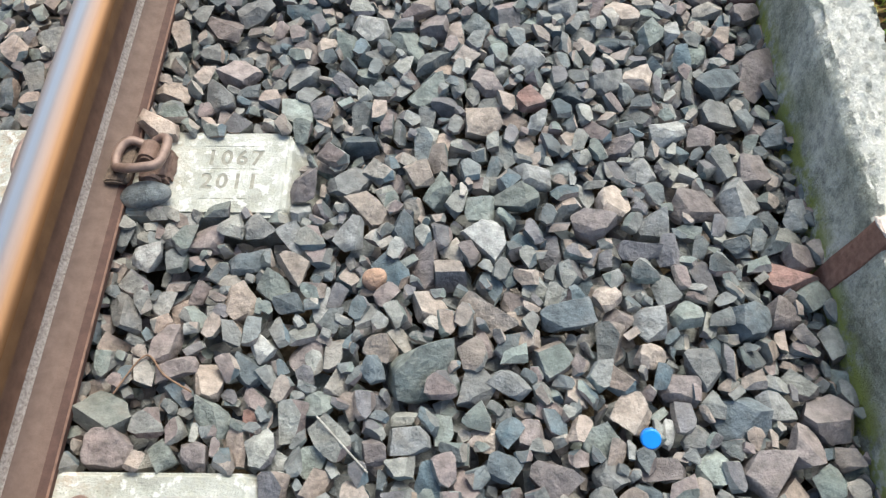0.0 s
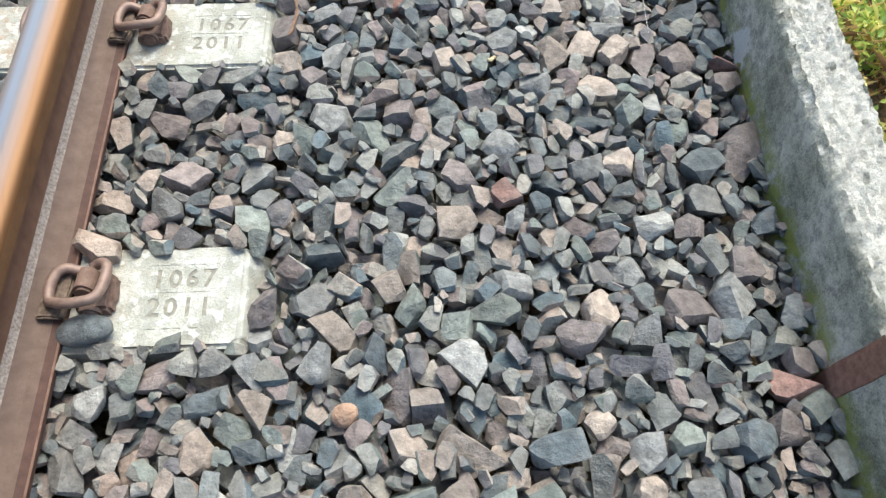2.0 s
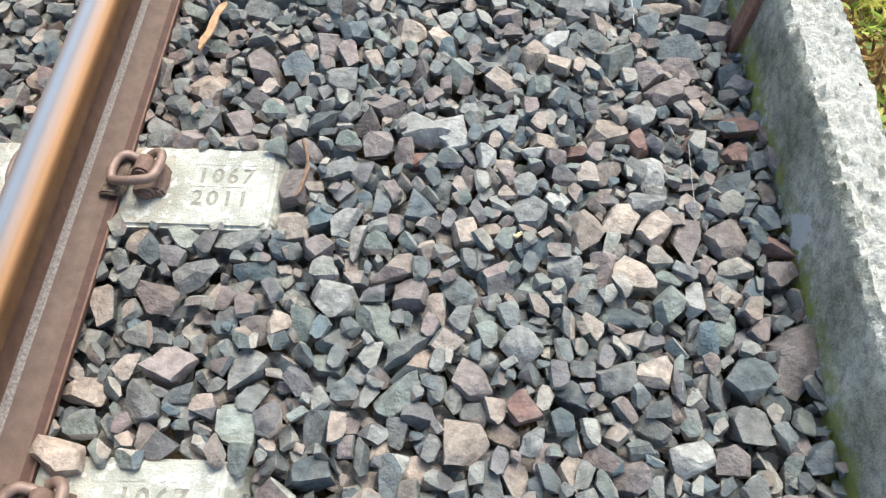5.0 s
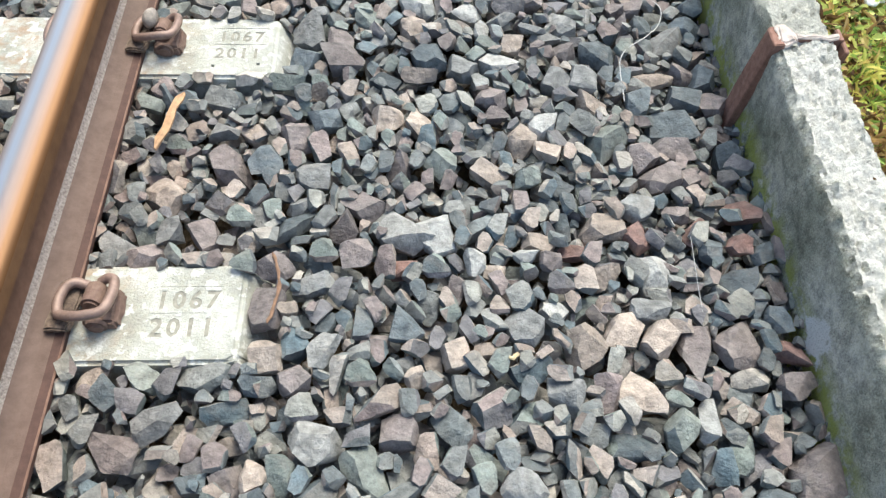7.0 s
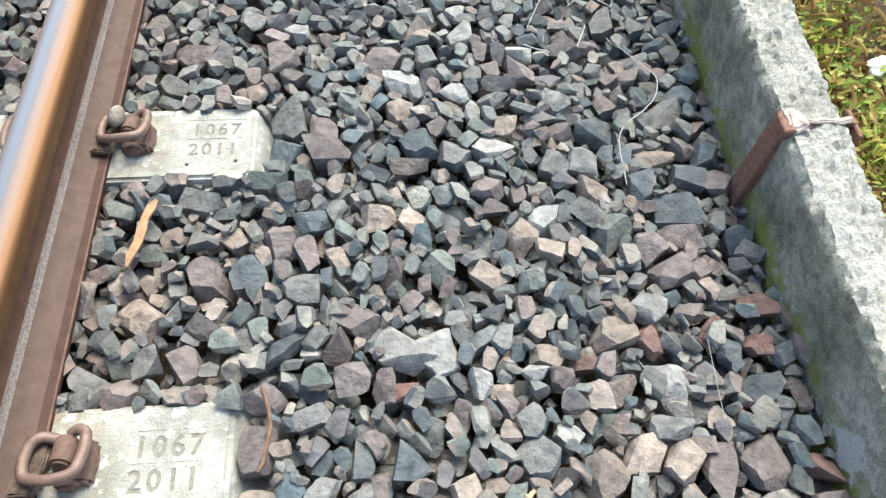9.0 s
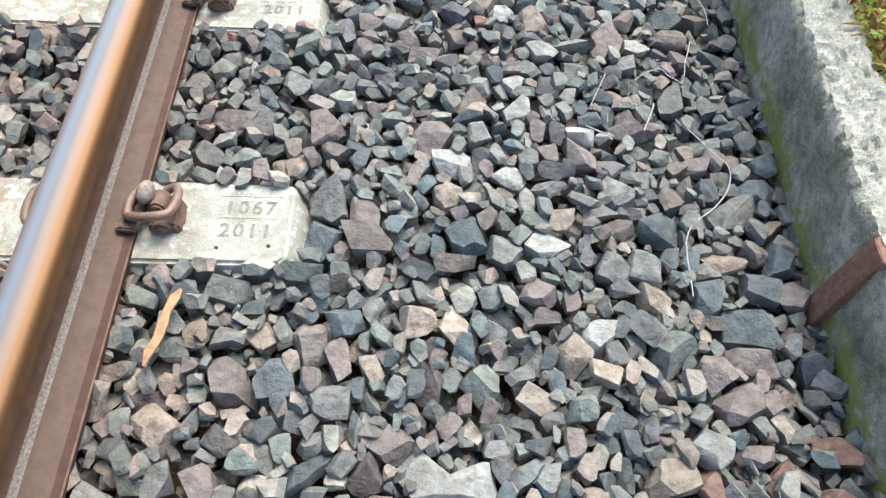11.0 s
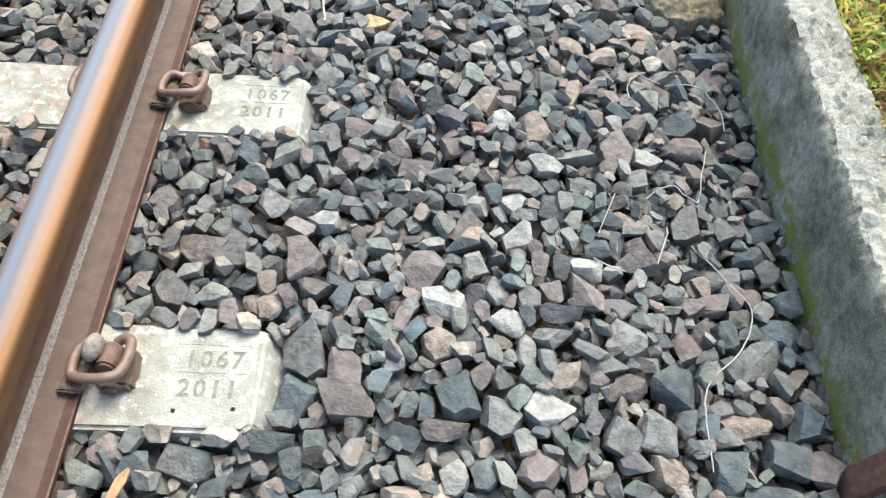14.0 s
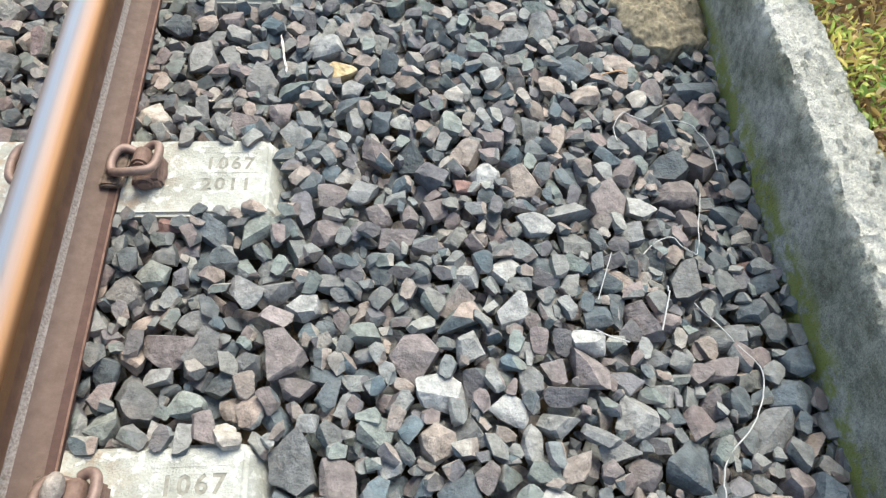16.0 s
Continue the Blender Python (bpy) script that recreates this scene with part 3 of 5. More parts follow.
# ---- ballast ----
STONE_RES = 0.004
BX0, BX1, BY0, BY1 = -1.80, 1.44, -1.66, 3.46
gx = np.arange(BX0, BX1, STONE_RES)
gy = np.arange(BY0, BY1, STONE_RES)
GX, GY = np.meshgrid(gx, gy)


def surface(x, y):
    """The level of the ballast's top: near the sleepers' tops, lower along the wall."""
    u = np.clip((x - 0.75) / 0.5, 0, 1)
    w = np.clip((y - 0.6) / 0.6, 0, 1)
    return -0.006 - (0.032 + 0.024 * w) * u * u * (3 - 2 * u)


LEVEL = surface(GX, GY)
for sy in SLEEPERS:
    by = np.maximum(np.abs(GY - sy - SLEEPER_MID) - 0.089, GX - 0.30)
    LEVEL = LEVEL + 0.010 * np.clip(1 - np.maximum(by, 0) / 0.08, 0, 1)
HEIGHT = LEVEL - 0.085
for sy in SLEEPERS:
    away = np.abs(GY - sy - SLEEPER_MID) - 0.083
    out = GX - (0.292 + rail_x(sy) - 0.022)
    slope = np.maximum(away * 7.0, out * 1.93)
    HEIGHT = np.maximum(HEIGHT, np.where(slope <= 0, 0.0, -slope))
RAIL_X = 0.034 - 0.0095 * GY
HEIGHT[(GX < RAIL_X - 0.028) & (GX > RAIL_X - 0.112)] = 0.5
for sy in SLEEPERS:
    HEIGHT[(np.abs(GY - sy + 0.022) < 0.05) & (GX > -0.24) & (GX < 0.10)] = 0.5
HEIGHT[GX > 1.241 + 0.033 * GY + 0.016] = 0.5
HEIGHT[((GX - 1.212) / 0.110) ** 2 + ((GY - 2.345) / 0.148) ** 2 < 1] = 0.5


SOLID = np.where((HEIGHT > -0.06) & (HEIGHT < 0.4), HEIGHT, -9.0)


def stone_shape(r, length, width, thick, cuts, cuts_fine):
    """A convex crushed stone: a skewed block with its corners cut off. Returns the mesh and its planes."""
    planes = []
    for axis, half in ((0, length), (1, width), (2, thick)):
        for sign in (-1, 1):
            nrm = np.zeros(3)
            nrm[axis] = sign
            nrm += r.normal(0, 0.24, 3)
            nrm /= np.linalg.norm(nrm)
            planes.append((nrm, half * 0.5 * r.uniform(0.86, 1.0)))
    for _ in range(cuts):
        nrm = r.normal(0, 1, 3)
        nrm /= np.linalg.norm(nrm)
        reach = np.sqrt((nrm[0] * length) ** 2 + (nrm[1] * width) ** 2 + (nrm[2] * thick) ** 2) * 0.5
        planes.append((nrm, reach * r.uniform(0.86, 1.12)))
    N = np.array([p[0] for p in planes])
    D = np.array([p[1] for p in planes])
    picks = np.array(list(itertools.combinations(range(len(planes)), 3)))
    A = N[picks]
    good = np.abs(np.linalg.det(A)) > 1e-3
    P = np.linalg.solve(A[good], D[picks[good]][..., None])[..., 0]
    pts = P[(P @ N.T <= D + 1e-7).all(axis=1)]
    bm = bmesh.new()
    for p in pts:
        bm.verts.new(p)
    bmesh.ops.remove_doubles(bm, verts=bm.verts[:], dist=0.0015)
    got = bmesh.ops.convex_hull(bm, input=bm.verts[:])
    bmesh.ops.delete(bm, geom=[v for v in bm.verts if not v.link_faces], context="VERTS")
    bmesh.ops.dissolve_limit(bm, angle_limit=0.12, verts=bm.verts[:], edges=bm.edges[:])
    bmesh.ops.triangulate(bm, faces=bm.faces[:])
    if cuts_fine:
        bmesh.ops.subdivide_edges(bm, edges=bm.edges[:], cuts=cuts_fine, use_grid_fill=True)
        bmesh.ops.triangulate(bm, faces=bm.faces[:])
        bmesh.ops.smooth_vert(bm, verts=bm.verts[:], factor=0.16 if cuts_fine > 1 else 0.10, use_axis_x=True, use_axis_y=True, use_axis_z=True)
        size, off = (length + width) / 2, Vector(r.uniform(-50, 50, 3))
        for v in bm.verts:
            q = v.co / size
            v.co += v.co.normalized() * size * (0.050 * noise.noise(q * 2.6 + off) + 0.022 * noise.noise(q * 6.0 + off))
    bmesh.ops.recalc_face_normals(bm, faces=bm.faces[:])
    return bm, N, D


class Variant:
    """One stone in one attitude, with the heights of its underside and top on the grid."""

    def __init__(self, r, length, width, thick, yaw, lean=0.28, name="stone", cuts=8, cuts_fine=2):
        bm, N, D = stone_shape(r, length, width, thick, cuts, cuts_fine)
        turn = Euler((r.normal(0, lean), r.normal(0, lean), yaw)).to_matrix()
        bmesh.ops.transform(bm, matrix=turn.to_4x4(), verts=bm.verts[:])
        N = N @ np.array(turn).T
        self.mesh = bpy.data.meshes.new(name)
        bm.to_mesh(self.mesh)
        bm.free()
        self.mesh.materials.append(M_STONE)
        self.mesh.polygons.foreach_set("use_smooth", [True] * len(self.mesh.polygons))
        self.mesh.set_sharp_from_angle(angle=radians(32))
        co = np.zeros(len(self.mesh.vertices) * 3)
        self.mesh.vertices.foreach_get("co", co)
        self.co = co.reshape(-1, 3)
        tri = np.zeros(len(self.mesh.polygons) * 3, np.int32)
        self.mesh.polygons.foreach_get("vertices", tri)
        self.tri = tri
        self.size = length
        reach = int(np.ceil(np.abs(self.co[:, :2]).max() / STONE_RES))
        self.reach = reach
        a = np.arange(-reach, reach + 1) * STONE_RES
        X, Y = np.meshgrid(a, a)
        top, low = np.full(X.shape, 9.0), np.full(X.shape, -9.0)
        inside = np.ones(X.shape, bool)
        for nrm, d in zip(N, D):
            if abs(nrm[2]) < 1e-3:
                inside &= nrm[0] * X + nrm[1] * Y <= d
                continue
            h = (d - nrm[0] * X - nrm[1] * Y) / nrm[2]
            if nrm[2] > 0:
                top = np.minimum(top, h)
            else:
                low = np.maximum(low, h)
        inside &= top > low
        self.top = np.where(inside, top, -9.0)
        self.low = np.where(inside, low, 9.0)
        self.crest = float(self.co[:, 2].max())


def rest(v, iy, ix):
    """The height at which a stone comes to lie at a cell."""
    s = v.reach
    if iy < s or ix < s or iy + s >= HEIGHT.shape[0] or ix + s >= HEIGHT.shape[1]:
        return None
    return float((HEIGHT[iy - s:iy + s + 1, ix - s:ix + s + 1] - v.low).max()) - 0.0035


def lay(v, iy, ix, z):
    s = v.reach
    sub = HEIGHT[iy - s:iy + s + 1, ix - s:ix + s + 1]
    np.maximum(sub, v.top + z, out=sub)


srng = np.random.default_rng(11)


def any_stone(size, fine=2):
    r = srng
    return Variant(r, size * r.uniform(1.0, 1.65), size * r.uniform(0.68, 1.0), size * r.uniform(0.42, 0.78), r.uniform(0, 6.283), 0.38, cuts=int(r.integers(6, 11)), cuts_fine=fine)


DEEP = [any_stone(srng.uniform(0.036, 0.056), 0) for _ in range(60)]
LARGE = [any_stone(srng.uniform(0.044, 0.058)) for _ in range(60)]
MEDIUM = [any_stone(srng.uniform(0.030, 0.045), 1) for _ in range(110)]
SMALL = [any_stone(srng.uniform(0.017, 0.029), 1) for _ in range(70)]
laid = []
# the stretch beside the walk, and the rest of the bed around it
MAIN = (GX > -0.62) & (GY > -0.85) & (GY < 2.75)


def fill(kinds, weights, limit, tries, patience, zone):
    """Drop stones into the lowest spots until they would stand above the level."""
    missed = 0
    rows, cols = np.nonzero(zone)
    for _ in range(tries):
        pick = srng.integers(0, len(rows), 40)
        iy, ix = rows[pick], cols[pick]
        depth = HEIGHT[iy, ix] - LEVEL[iy, ix]
        k = int(depth.argmin())
        if depth[k] > limit - 0.012:
            missed += 1
            if missed > patience:
                break
            continue
        best = None
        kind = kinds[int(srng.choice(len(kinds), p=weights))]
        for _ in range(7):
            v = kind[int(srng.integers(len(kind)))]
            jy, jx = int(iy[k] + srng.integers(-3, 4)), int(ix[k] + srng.integers(-3, 4))
            z = rest(v, jy, jx)
            if z is None:
                continue
            high = z + v.crest - LEVEL[jy, jx]
            if best is None or high < best[0]:
                best = (high, v, jy, jx, z)
        if best is None or best[0] > limit + srng.uniform(0.0, 0.014):
            missed += 1
            if missed > patience:
                break
            continue
        missed = 0
        _, v, jy, jx, z = best
        lay(v, jy, jx, z)
        laid.append((v, float(gx[jx]), float(gy[jy]), z))


bed = thing("ballast_bed", pose(0, 0, -0.10), "bed of loose grey and brown crushed stone ballast", "ballast", kind="stuff")


def own_stone(x, y, length, width, yaw, mat, seed, name="stone", label="", cuts=8, thick=0.72, proud=None):
    """A stone of its own, bedded at a known place in the top of the ballast."""
    r = np.random.default_rng(1000 + seed)
    near = 0.98 if y < 1.6 else 0.86
    v = Variant(r, length * near, width * near, width * near * thick * r.uniform(0.9, 1.1), radians(yaw), 0.24, name, cuts)
    iy, ix = int(round((y - BY0) / STONE_RES)), int(round((x - BX0) / STONE_RES))
    z = rest(v, iy, ix)
    if proud is None:
        proud = r.uniform(0.008, 0.022)
    z = min(z + 0.020, LEVEL[iy, ix] + proud - v.crest)
    s = v.reach
    floor = (SOLID[iy - s:iy + s + 1, ix - s:ix + s + 1] - v.low)
    z = max(z, float(floor.max()) - 0.008)
    lay(v, iy, ix, z)
    v.mesh.materials[0] = mat
    ob = new(name, v.mesh)
    ob.matrix_world = pose(x, y, z)
    ob.parent = bed
    ob.matrix_parent_inverse = bed.matrix_world.inverted()
    if label:
        tagged(ob, label)
    return ob


fill((DEEP, SMALL), (0.85, 0.15), -0.044, 9000, 500, MAIN)
fill((DEEP,), (1.0,), 0.004, 9000, 400, ~MAIN & (GX < 1.256 + 0.033 * GY))

# stones that stand out
own_stone(0.063, 0.169, 0.065, 0.043, -22, M_TAN, 0)
own_stone(0.064, 0.060, 0.080, 0.038, -12, M_TAN, 401, proud=0.028)
own_stone(0.262, 1.268, 0.044, 0.030, 10, M_PALE, 402, proud=0.026)
own_stone(0.090, 1.045, 0.070, 0.052, -60, M_DARK, 403, proud=0.02)
own_stone(0.057, 0.121, 0.058, 0.043, -17, M_DARK, 1)
own_stone(0.130, 0.095, 0.053, 0.034, 33, M_PURPLE, 2)
own_stone(0.178, 0.090, 0.045, 0.036, 1, M_PURPLE, 3)
own_stone(0.181, 0.214, 0.062, 0.063, 74, M_PURPLE, 4)
own_stone(0.129, 0.334, 0.095, 0.047, -44, M_PURPLE, 5)
own_stone(0.192, 0.375, 0.077, 0.051, 29, M_MID, 6)
own_stone(0.153, 0.150, 0.073, 0.048, -42, M_MID, 7)
own_stone(0.223, 0.144, 0.040, 0.037, 1, M_MID, 8)
own_stone(0.303, 0.125, 0.069, 0.064, 88, M_GREEN, 9)
own_stone(0.305, 0.283, 0.037, 0.054, 1, M_PURPLE, 10)
own_stone(0.344, 0.291, 0.037, 0.045, 87, M_TAN, 11)
own_stone(0.306, 0.224, 0.053, 0.048, -35, M_MID, 12)
own_stone(0.426, 0.340, 0.080, 0.053, -36, M_LIGHT, 13)
own_stone(0.508, 0.295, 0.097, 0.054, -52, M_GREEN, 14)
own_stone(0.556, 0.358, 0.066, 0.058, 2, M_PURPLE, 15)
own_stone(0.483, 0.212, 0.048, 0.028, -12, M_MID, 16)
own_stone(0.427, 0.226, 0.057, 0.032, 1, M_GREEN, 17)
own_stone(0.544, 0.171, 0.082, 0.048, 32, M_GREEN, 18)
own_stone(0.524, 0.102, 0.051, 0.028, 84, M_TAN, 19)
own_stone(0.336, -0.052, 0.065, 0.040, 88, M_PURPLE, 20)
own_stone(0.333, -0.098, 0.061, 0.035, 82, M_MID, 21)
own_stone(0.408, -0.039, 0.065, 0.053, -22, M_MID, 22)
own_stone(0.451, -0.091, 0.074, 0.046, -52, M_TAN, 23)
own_stone(0.420, -0.142, 0.062, 0.040, 77, M_MID, 24)
own_stone(0.568, -0.054, 0.059, 0.042, 40, M_GREEN, 25)
own_stone(0.538, -0.019, 0.054, 0.046, -49, M_TAN, 26)
own_stone(0.488, -0.032, 0.043, 0.043, 1, M_PURPLE, 27)
own_stone(0.419, 0.054, 0.068, 0.052, 1, M_DARK, 28)
own_stone(0.325, -0.149, 0.061, 0.039, -49, M_MID, 29)
own_stone(0.267, -0.139, 0.045, 0.040, 37, M_LIGHT, 30)
own_stone(0.179, -0.156, 0.054, 0.045, 1, M_PURPLE, 31)
own_stone(0.124, -0.146, 0.046, 0.046, 0, M_LIGHT, 32)
own_stone(0.511, -0.130, 0.056, 0.041, 65, M_DARK, 33)
own_stone(1.005, 0.358, 0.071, 0.050, 51, M_GREEN, 34)
own_stone(1.057, 0.374, 0.081, 0.035, 67, M_MID, 35)
own_stone(0.664, 0.201, 0.047, 0.059, 1, M_PURPLE, 36)
own_stone(0.745, 0.269, 0.065, 0.056, -49, M_MID, 37)
own_stone(0.899, 0.214, 0.070, 0.051, 18, M_MID, 38)
own_stone(0.964, 0.229, 0.053, 0.049, -19, M_TAN, 39)
own_stone(1.206, 0.265, 0.112, 0.076, 78, M_PURPLE, 40)
own_stone(0.651, 0.104, 0.070, 0.060, 1, M_TAN, 41)
own_stone(0.739, 0.160, 0.049, 0.048, 25, M_RED, 42)
own_stone(0.772, 0.086, 0.060, 0.024, 71, M_PURPLE, 43)
own_stone(0.813, 0.069, 0.052, 0.043, 50, M_TAN, 44)
own_stone(0.752, 0.106, 0.045, 0.029, 63, M_MID, 45)
own_stone(0.894, 0.076, 0.088, 0.066, -79, M_PURPLE, 46)
own_stone(1.001, 0.094, 0.071, 0.052, 22, M_LIGHT, 47)
own_stone(1.069, 0.095, 0.058, 0.046, -7, M_PURPLE, 48)
own_stone(1.108, 0.154, 0.068, 0.059, 6, M_MID, 49)
own_stone(1.122, 0.227, 0.063, 0.073, -35, M_DARK, 50)
own_stone(1.184, 0.133, 0.045, 0.039, -75, M_PURPLE, 51)
own_stone(1.211, 0.100, 0.059, 0.042, 33, M_DARK, 52)
own_stone(0.934, 0.003, 0.062, 0.055, -32, M_LIGHT, 53)
own_stone(0.878, -0.069, 0.066, 0.067, -39, M_TAN, 54)
own_stone(0.740, -0.022, 0.067, 0.050, 1, M_MID, 55)
own_stone(0.722, -0.070, 0.056, 0.044, 34, M_GREEN, 56)
own_stone(0.642, -0.088, 0.052, 0.052, 1, M_GREEN, 57)
own_stone(0.656, -0.144, 0.076, 0.057, -44, M_LIGHT, 58)
own_stone(1.025, -0.061, 0.090, 0.061, 21, M_PURPLE, 59)
own_stone(1.110, -0.036, 0.061, 0.067, -40, M_MID, 60)
own_stone(1.147, 0.011, 0.059, 0.059, 5, M_PURPLE, 61)
own_stone(0.838, -0.112, 0.059, 0.064, -32, M_PURPLE, 62)
own_stone(0.945, -0.104, 0.062, 0.046, 15, M_MID, 63)
own_stone(1.107, -0.101, 0.072, 0.038, 4, M_DARK, 64)
own_stone(0.066, -0.287, 0.089, 0.045, -64, M_MID, 65)
own_stone(0.087, -0.195, 0.044, 0.043, 0, M_LIGHT, 66)
own_stone(0.256, -0.198, 0.069, 0.039, 18, M_DARK, 67)
own_stone(0.303, -0.239, 0.054, 0.045, -30, M_GREEN, 68)
own_stone(0.252, -0.270, 0.068, 0.043, -64, M_TAN, 69)
own_stone(0.330, -0.273, 0.054, 0.035, 1, M_DARK, 70)
own_stone(0.331, -0.202, 0.055, 0.041, -31, M_TAN, 71)
own_stone(0.384, -0.273, 0.076, 0.033, -71, M_MID, 72)
own_stone(0.145, -0.343, 0.060, 0.045, 82, M_PURPLE, 73)
own_stone(0.170, -0.383, 0.068, 0.032, 12, M_PURPLE, 74)
own_stone(0.221, -0.401, 0.074, 0.044, -67, M_TAN, 75)
own_stone(0.282, -0.382, 0.053, 0.044, -41, M_DARK, 76)
own_stone(0.299, -0.346, 0.045, 0.031, -47, M_LIGHT, 77)
own_stone(0.370, -0.349, 0.055, 0.045, -10, M_PURPLE, 78)
own_stone(0.483, -0.343, 0.049, 0.042, -40, M_TAN, 79)
own_stone(0.546, -0.375, 0.116, 0.088, 21, M_GREEN, 80, proud=0.038)
own_stone(0.472, -0.380, 0.042, 0.035, 93, M_DARK, 81)
own_stone(0.562, -0.276, 0.056, 0.053, 1, M_TAN, 82)
own_stone(0.462, -0.287, 0.047, 0.048, 33, M_MID, 83)
own_stone(0.078, -0.454, 0.080, 0.056, -49, M_GREEN, 84, proud=0.022)
own_stone(0.096, -0.507, 0.072, 0.053, -8, M_PURPLE, 85)
own_stone(0.145, -0.522, 0.032, 0.022, 82, M_TAN, 86)
own_stone(0.174, -0.510, 0.049, 0.034, -43, M_GREEN, 87)
own_stone(0.243, -0.460, 0.059, 0.043, -23, M_GREEN, 88)
own_stone(0.290, -0.468, 0.062, 0.026, 94, M_RED, 89)
own_stone(0.223, -0.509, 0.042, 0.037, 0, M_PURPLE, 90)
own_stone(0.386, -0.512, 0.051, 0.046, 53, M_GREEN, 91)
own_stone(0.450, -0.491, 0.031, 0.025, 0, M_DARK, 92)
own_stone(0.532, -0.486, 0.062, 0.044, -9, M_MID, 93)
own_stone(0.479, -0.503, 0.038, 0.033, 93, M_PURPLE, 94)
own_stone(0.476, -0.454, 0.035, 0.030, 2, M_PURPLE, 95)
own_stone(0.391, -0.433, 0.048, 0.043, 1, M_GREEN, 96)
own_stone(0.546, -0.194, 0.086, 0.059, 91, M_PURPLE, 97)
own_stone(0.784, -0.287, 0.097, 0.049, 7, M_DARK, 98)
own_stone(0.705, -0.327, 0.062, 0.031, 1, M_TAN, 99)
own_stone(0.702, -0.288, 0.052, 0.025, -11, M_TAN, 100)
own_stone(0.630, -0.275, 0.061, 0.057, -31, M_TAN, 101)
own_stone(0.862, -0.289, 0.053, 0.042, 49, M_PURPLE, 102)
own_stone(0.848, -0.250, 0.043, 0.042, -55, M_TAN, 103)
own_stone(0.913, -0.296, 0.056, 0.057, -67, M_MID, 104)
own_stone(0.978, -0.277, 0.052, 0.042, 3, M_GREEN, 105)
own_stone(1.084, -0.281, 0.060, 0.061, -70, M_DARK, 106)
own_stone(1.159, -0.193, 0.063, 0.047, -60, M_RED, 107)
own_stone(1.196, -0.163, 0.049, 0.049, 2, M_PURPLE, 108)
own_stone(1.204, -0.233, 0.065, 0.046, 28, M_GREEN, 109)
own_stone(1.147, -0.267, 0.057, 0.048, 3, M_PURPLE, 110)
own_stone(0.632, -0.400, 0.067, 0.046, 69, M_MID, 111)
own_stone(0.684, -0.400, 0.061, 0.040, -41, M_MID, 112)
own_stone(0.783, -0.407, 0.057, 0.032, -85, M_TAN, 113)
own_stone(0.948, -0.397, 0.063, 0.053, -24, M_PURPLE, 114)
own_stone(0.991, -0.363, 0.062, 0.060, -55, M_MID, 115)
own_stone(0.871, -0.435, 0.050, 0.055, -47, M_TAN, 116)
own_stone(0.905, -0.349, 0.044, 0.043, 2, M_TAN, 117)
own_stone(1.035, -0.446, 0.085, 0.071, -80, M_DARK, 118)
own_stone(1.099, -0.426, 0.058, 0.042, 3, M_MID, 119)
own_stone(1.180, -0.440, 0.066, 0.080, -51, M_PURPLE, 120)
own_stone(0.644, -0.477, 0.046, 0.041, -40, M_TAN, 121)
own_stone(0.710, -0.472, 0.054, 0.043, -63, M_PURPLE, 122)
own_stone(0.813, -0.487, 0.057, 0.044, 38, M_GREEN, 123)
own_stone(0.961, -0.478, 0.054, 0.035, 20, M_MID, 124)
own_stone(0.919, -0.467, 0.049, 0.024, 77, M_LIGHT, 125)
own_stone(0.898, -0.521, 0.072, 0.035, 15, M_PURPLE, 126)
own_stone(0.739, -0.536, 0.075, 0.050, -24, M_PURPLE, 127)
own_stone(0.667, -0.521, 0.049, 0.044, -29, M_DARK, 128)
own_stone(0.980, -0.518, 0.056, 0.039, 51, M_GREEN, 129)
own_stone(1.054, -0.524, 0.061, 0.061, -67, M_PURPLE, 130)
own_stone(0.825, -0.531, 0.048, 0.050, -51, M_MID, 131)
own_stone(1.125, -0.489, 0.050, 0.059, -57, M_PURPLE, 132)
own_stone(0.113, 1.338, 0.073, 0.059, -46, M_MID, 133)
own_stone(0.137, 1.429, 0.084, 0.055, -38, M_PURPLE, 134)
own_stone(0.333, 1.419, 0.097, 0.053, -73, M_PURPLE, 135)
own_stone(0.206, 1.429, 0.066, 0.056, 0, M_MID, 136)
own_stone(0.550, 1.409, 0.091, 0.075, 51, M_PURPLE, 137)
own_stone(0.587, 1.344, 0.079, 0.046, 33, M_LIGHT, 138)
own_stone(0.579, 1.256, 0.059, 0.057, -55, M_TAN, 139)
own_stone(0.488, 1.274, 0.052, 0.053, -40, M_GREEN, 140)
own_stone(0.424, 1.207, 0.064, 0.065, -15, M_PURPLE, 141)
own_stone(0.629, 1.273, 0.055, 0.059, 0, M_MID, 142)
own_stone(0.358, 1.225, 0.085, 0.062, -52, M_MID, 143)
own_stone(0.438, 1.143, 0.083, 0.057, -1, M_PURPLE, 144)
own_stone(0.351, 1.152, 0.071, 0.073, -26, M_DARK, 145)
own_stone(0.613, 1.165, 0.085, 0.071, -68, M_DARK, 146)
own_stone(0.249, 1.085, 0.056, 0.028, -20, M_PALE, 147)
own_stone(0.530, 0.994, 0.063, 0.056, 11, M_TAN, 148)
own_stone(0.601, 0.979, 0.089, 0.053, -38, M_TAN, 149)
own_stone(0.558, 1.036, 0.042, 0.033, -1, M_TAN, 150)
own_stone(0.410, 0.983, 0.061, 0.050, 18, M_DARK, 151)
own_stone(0.354, 0.943, 0.081, 0.058, -63, M_PURPLE, 152)
own_stone(0.476, 0.934, 0.041, 0.031, 12, M_TAN, 153)
own_stone(0.456, 0.902, 0.057, 0.035, -41, M_TAN, 154)
own_stone(0.268, 0.958, 0.064, 0.043, -61, M_TAN, 155)
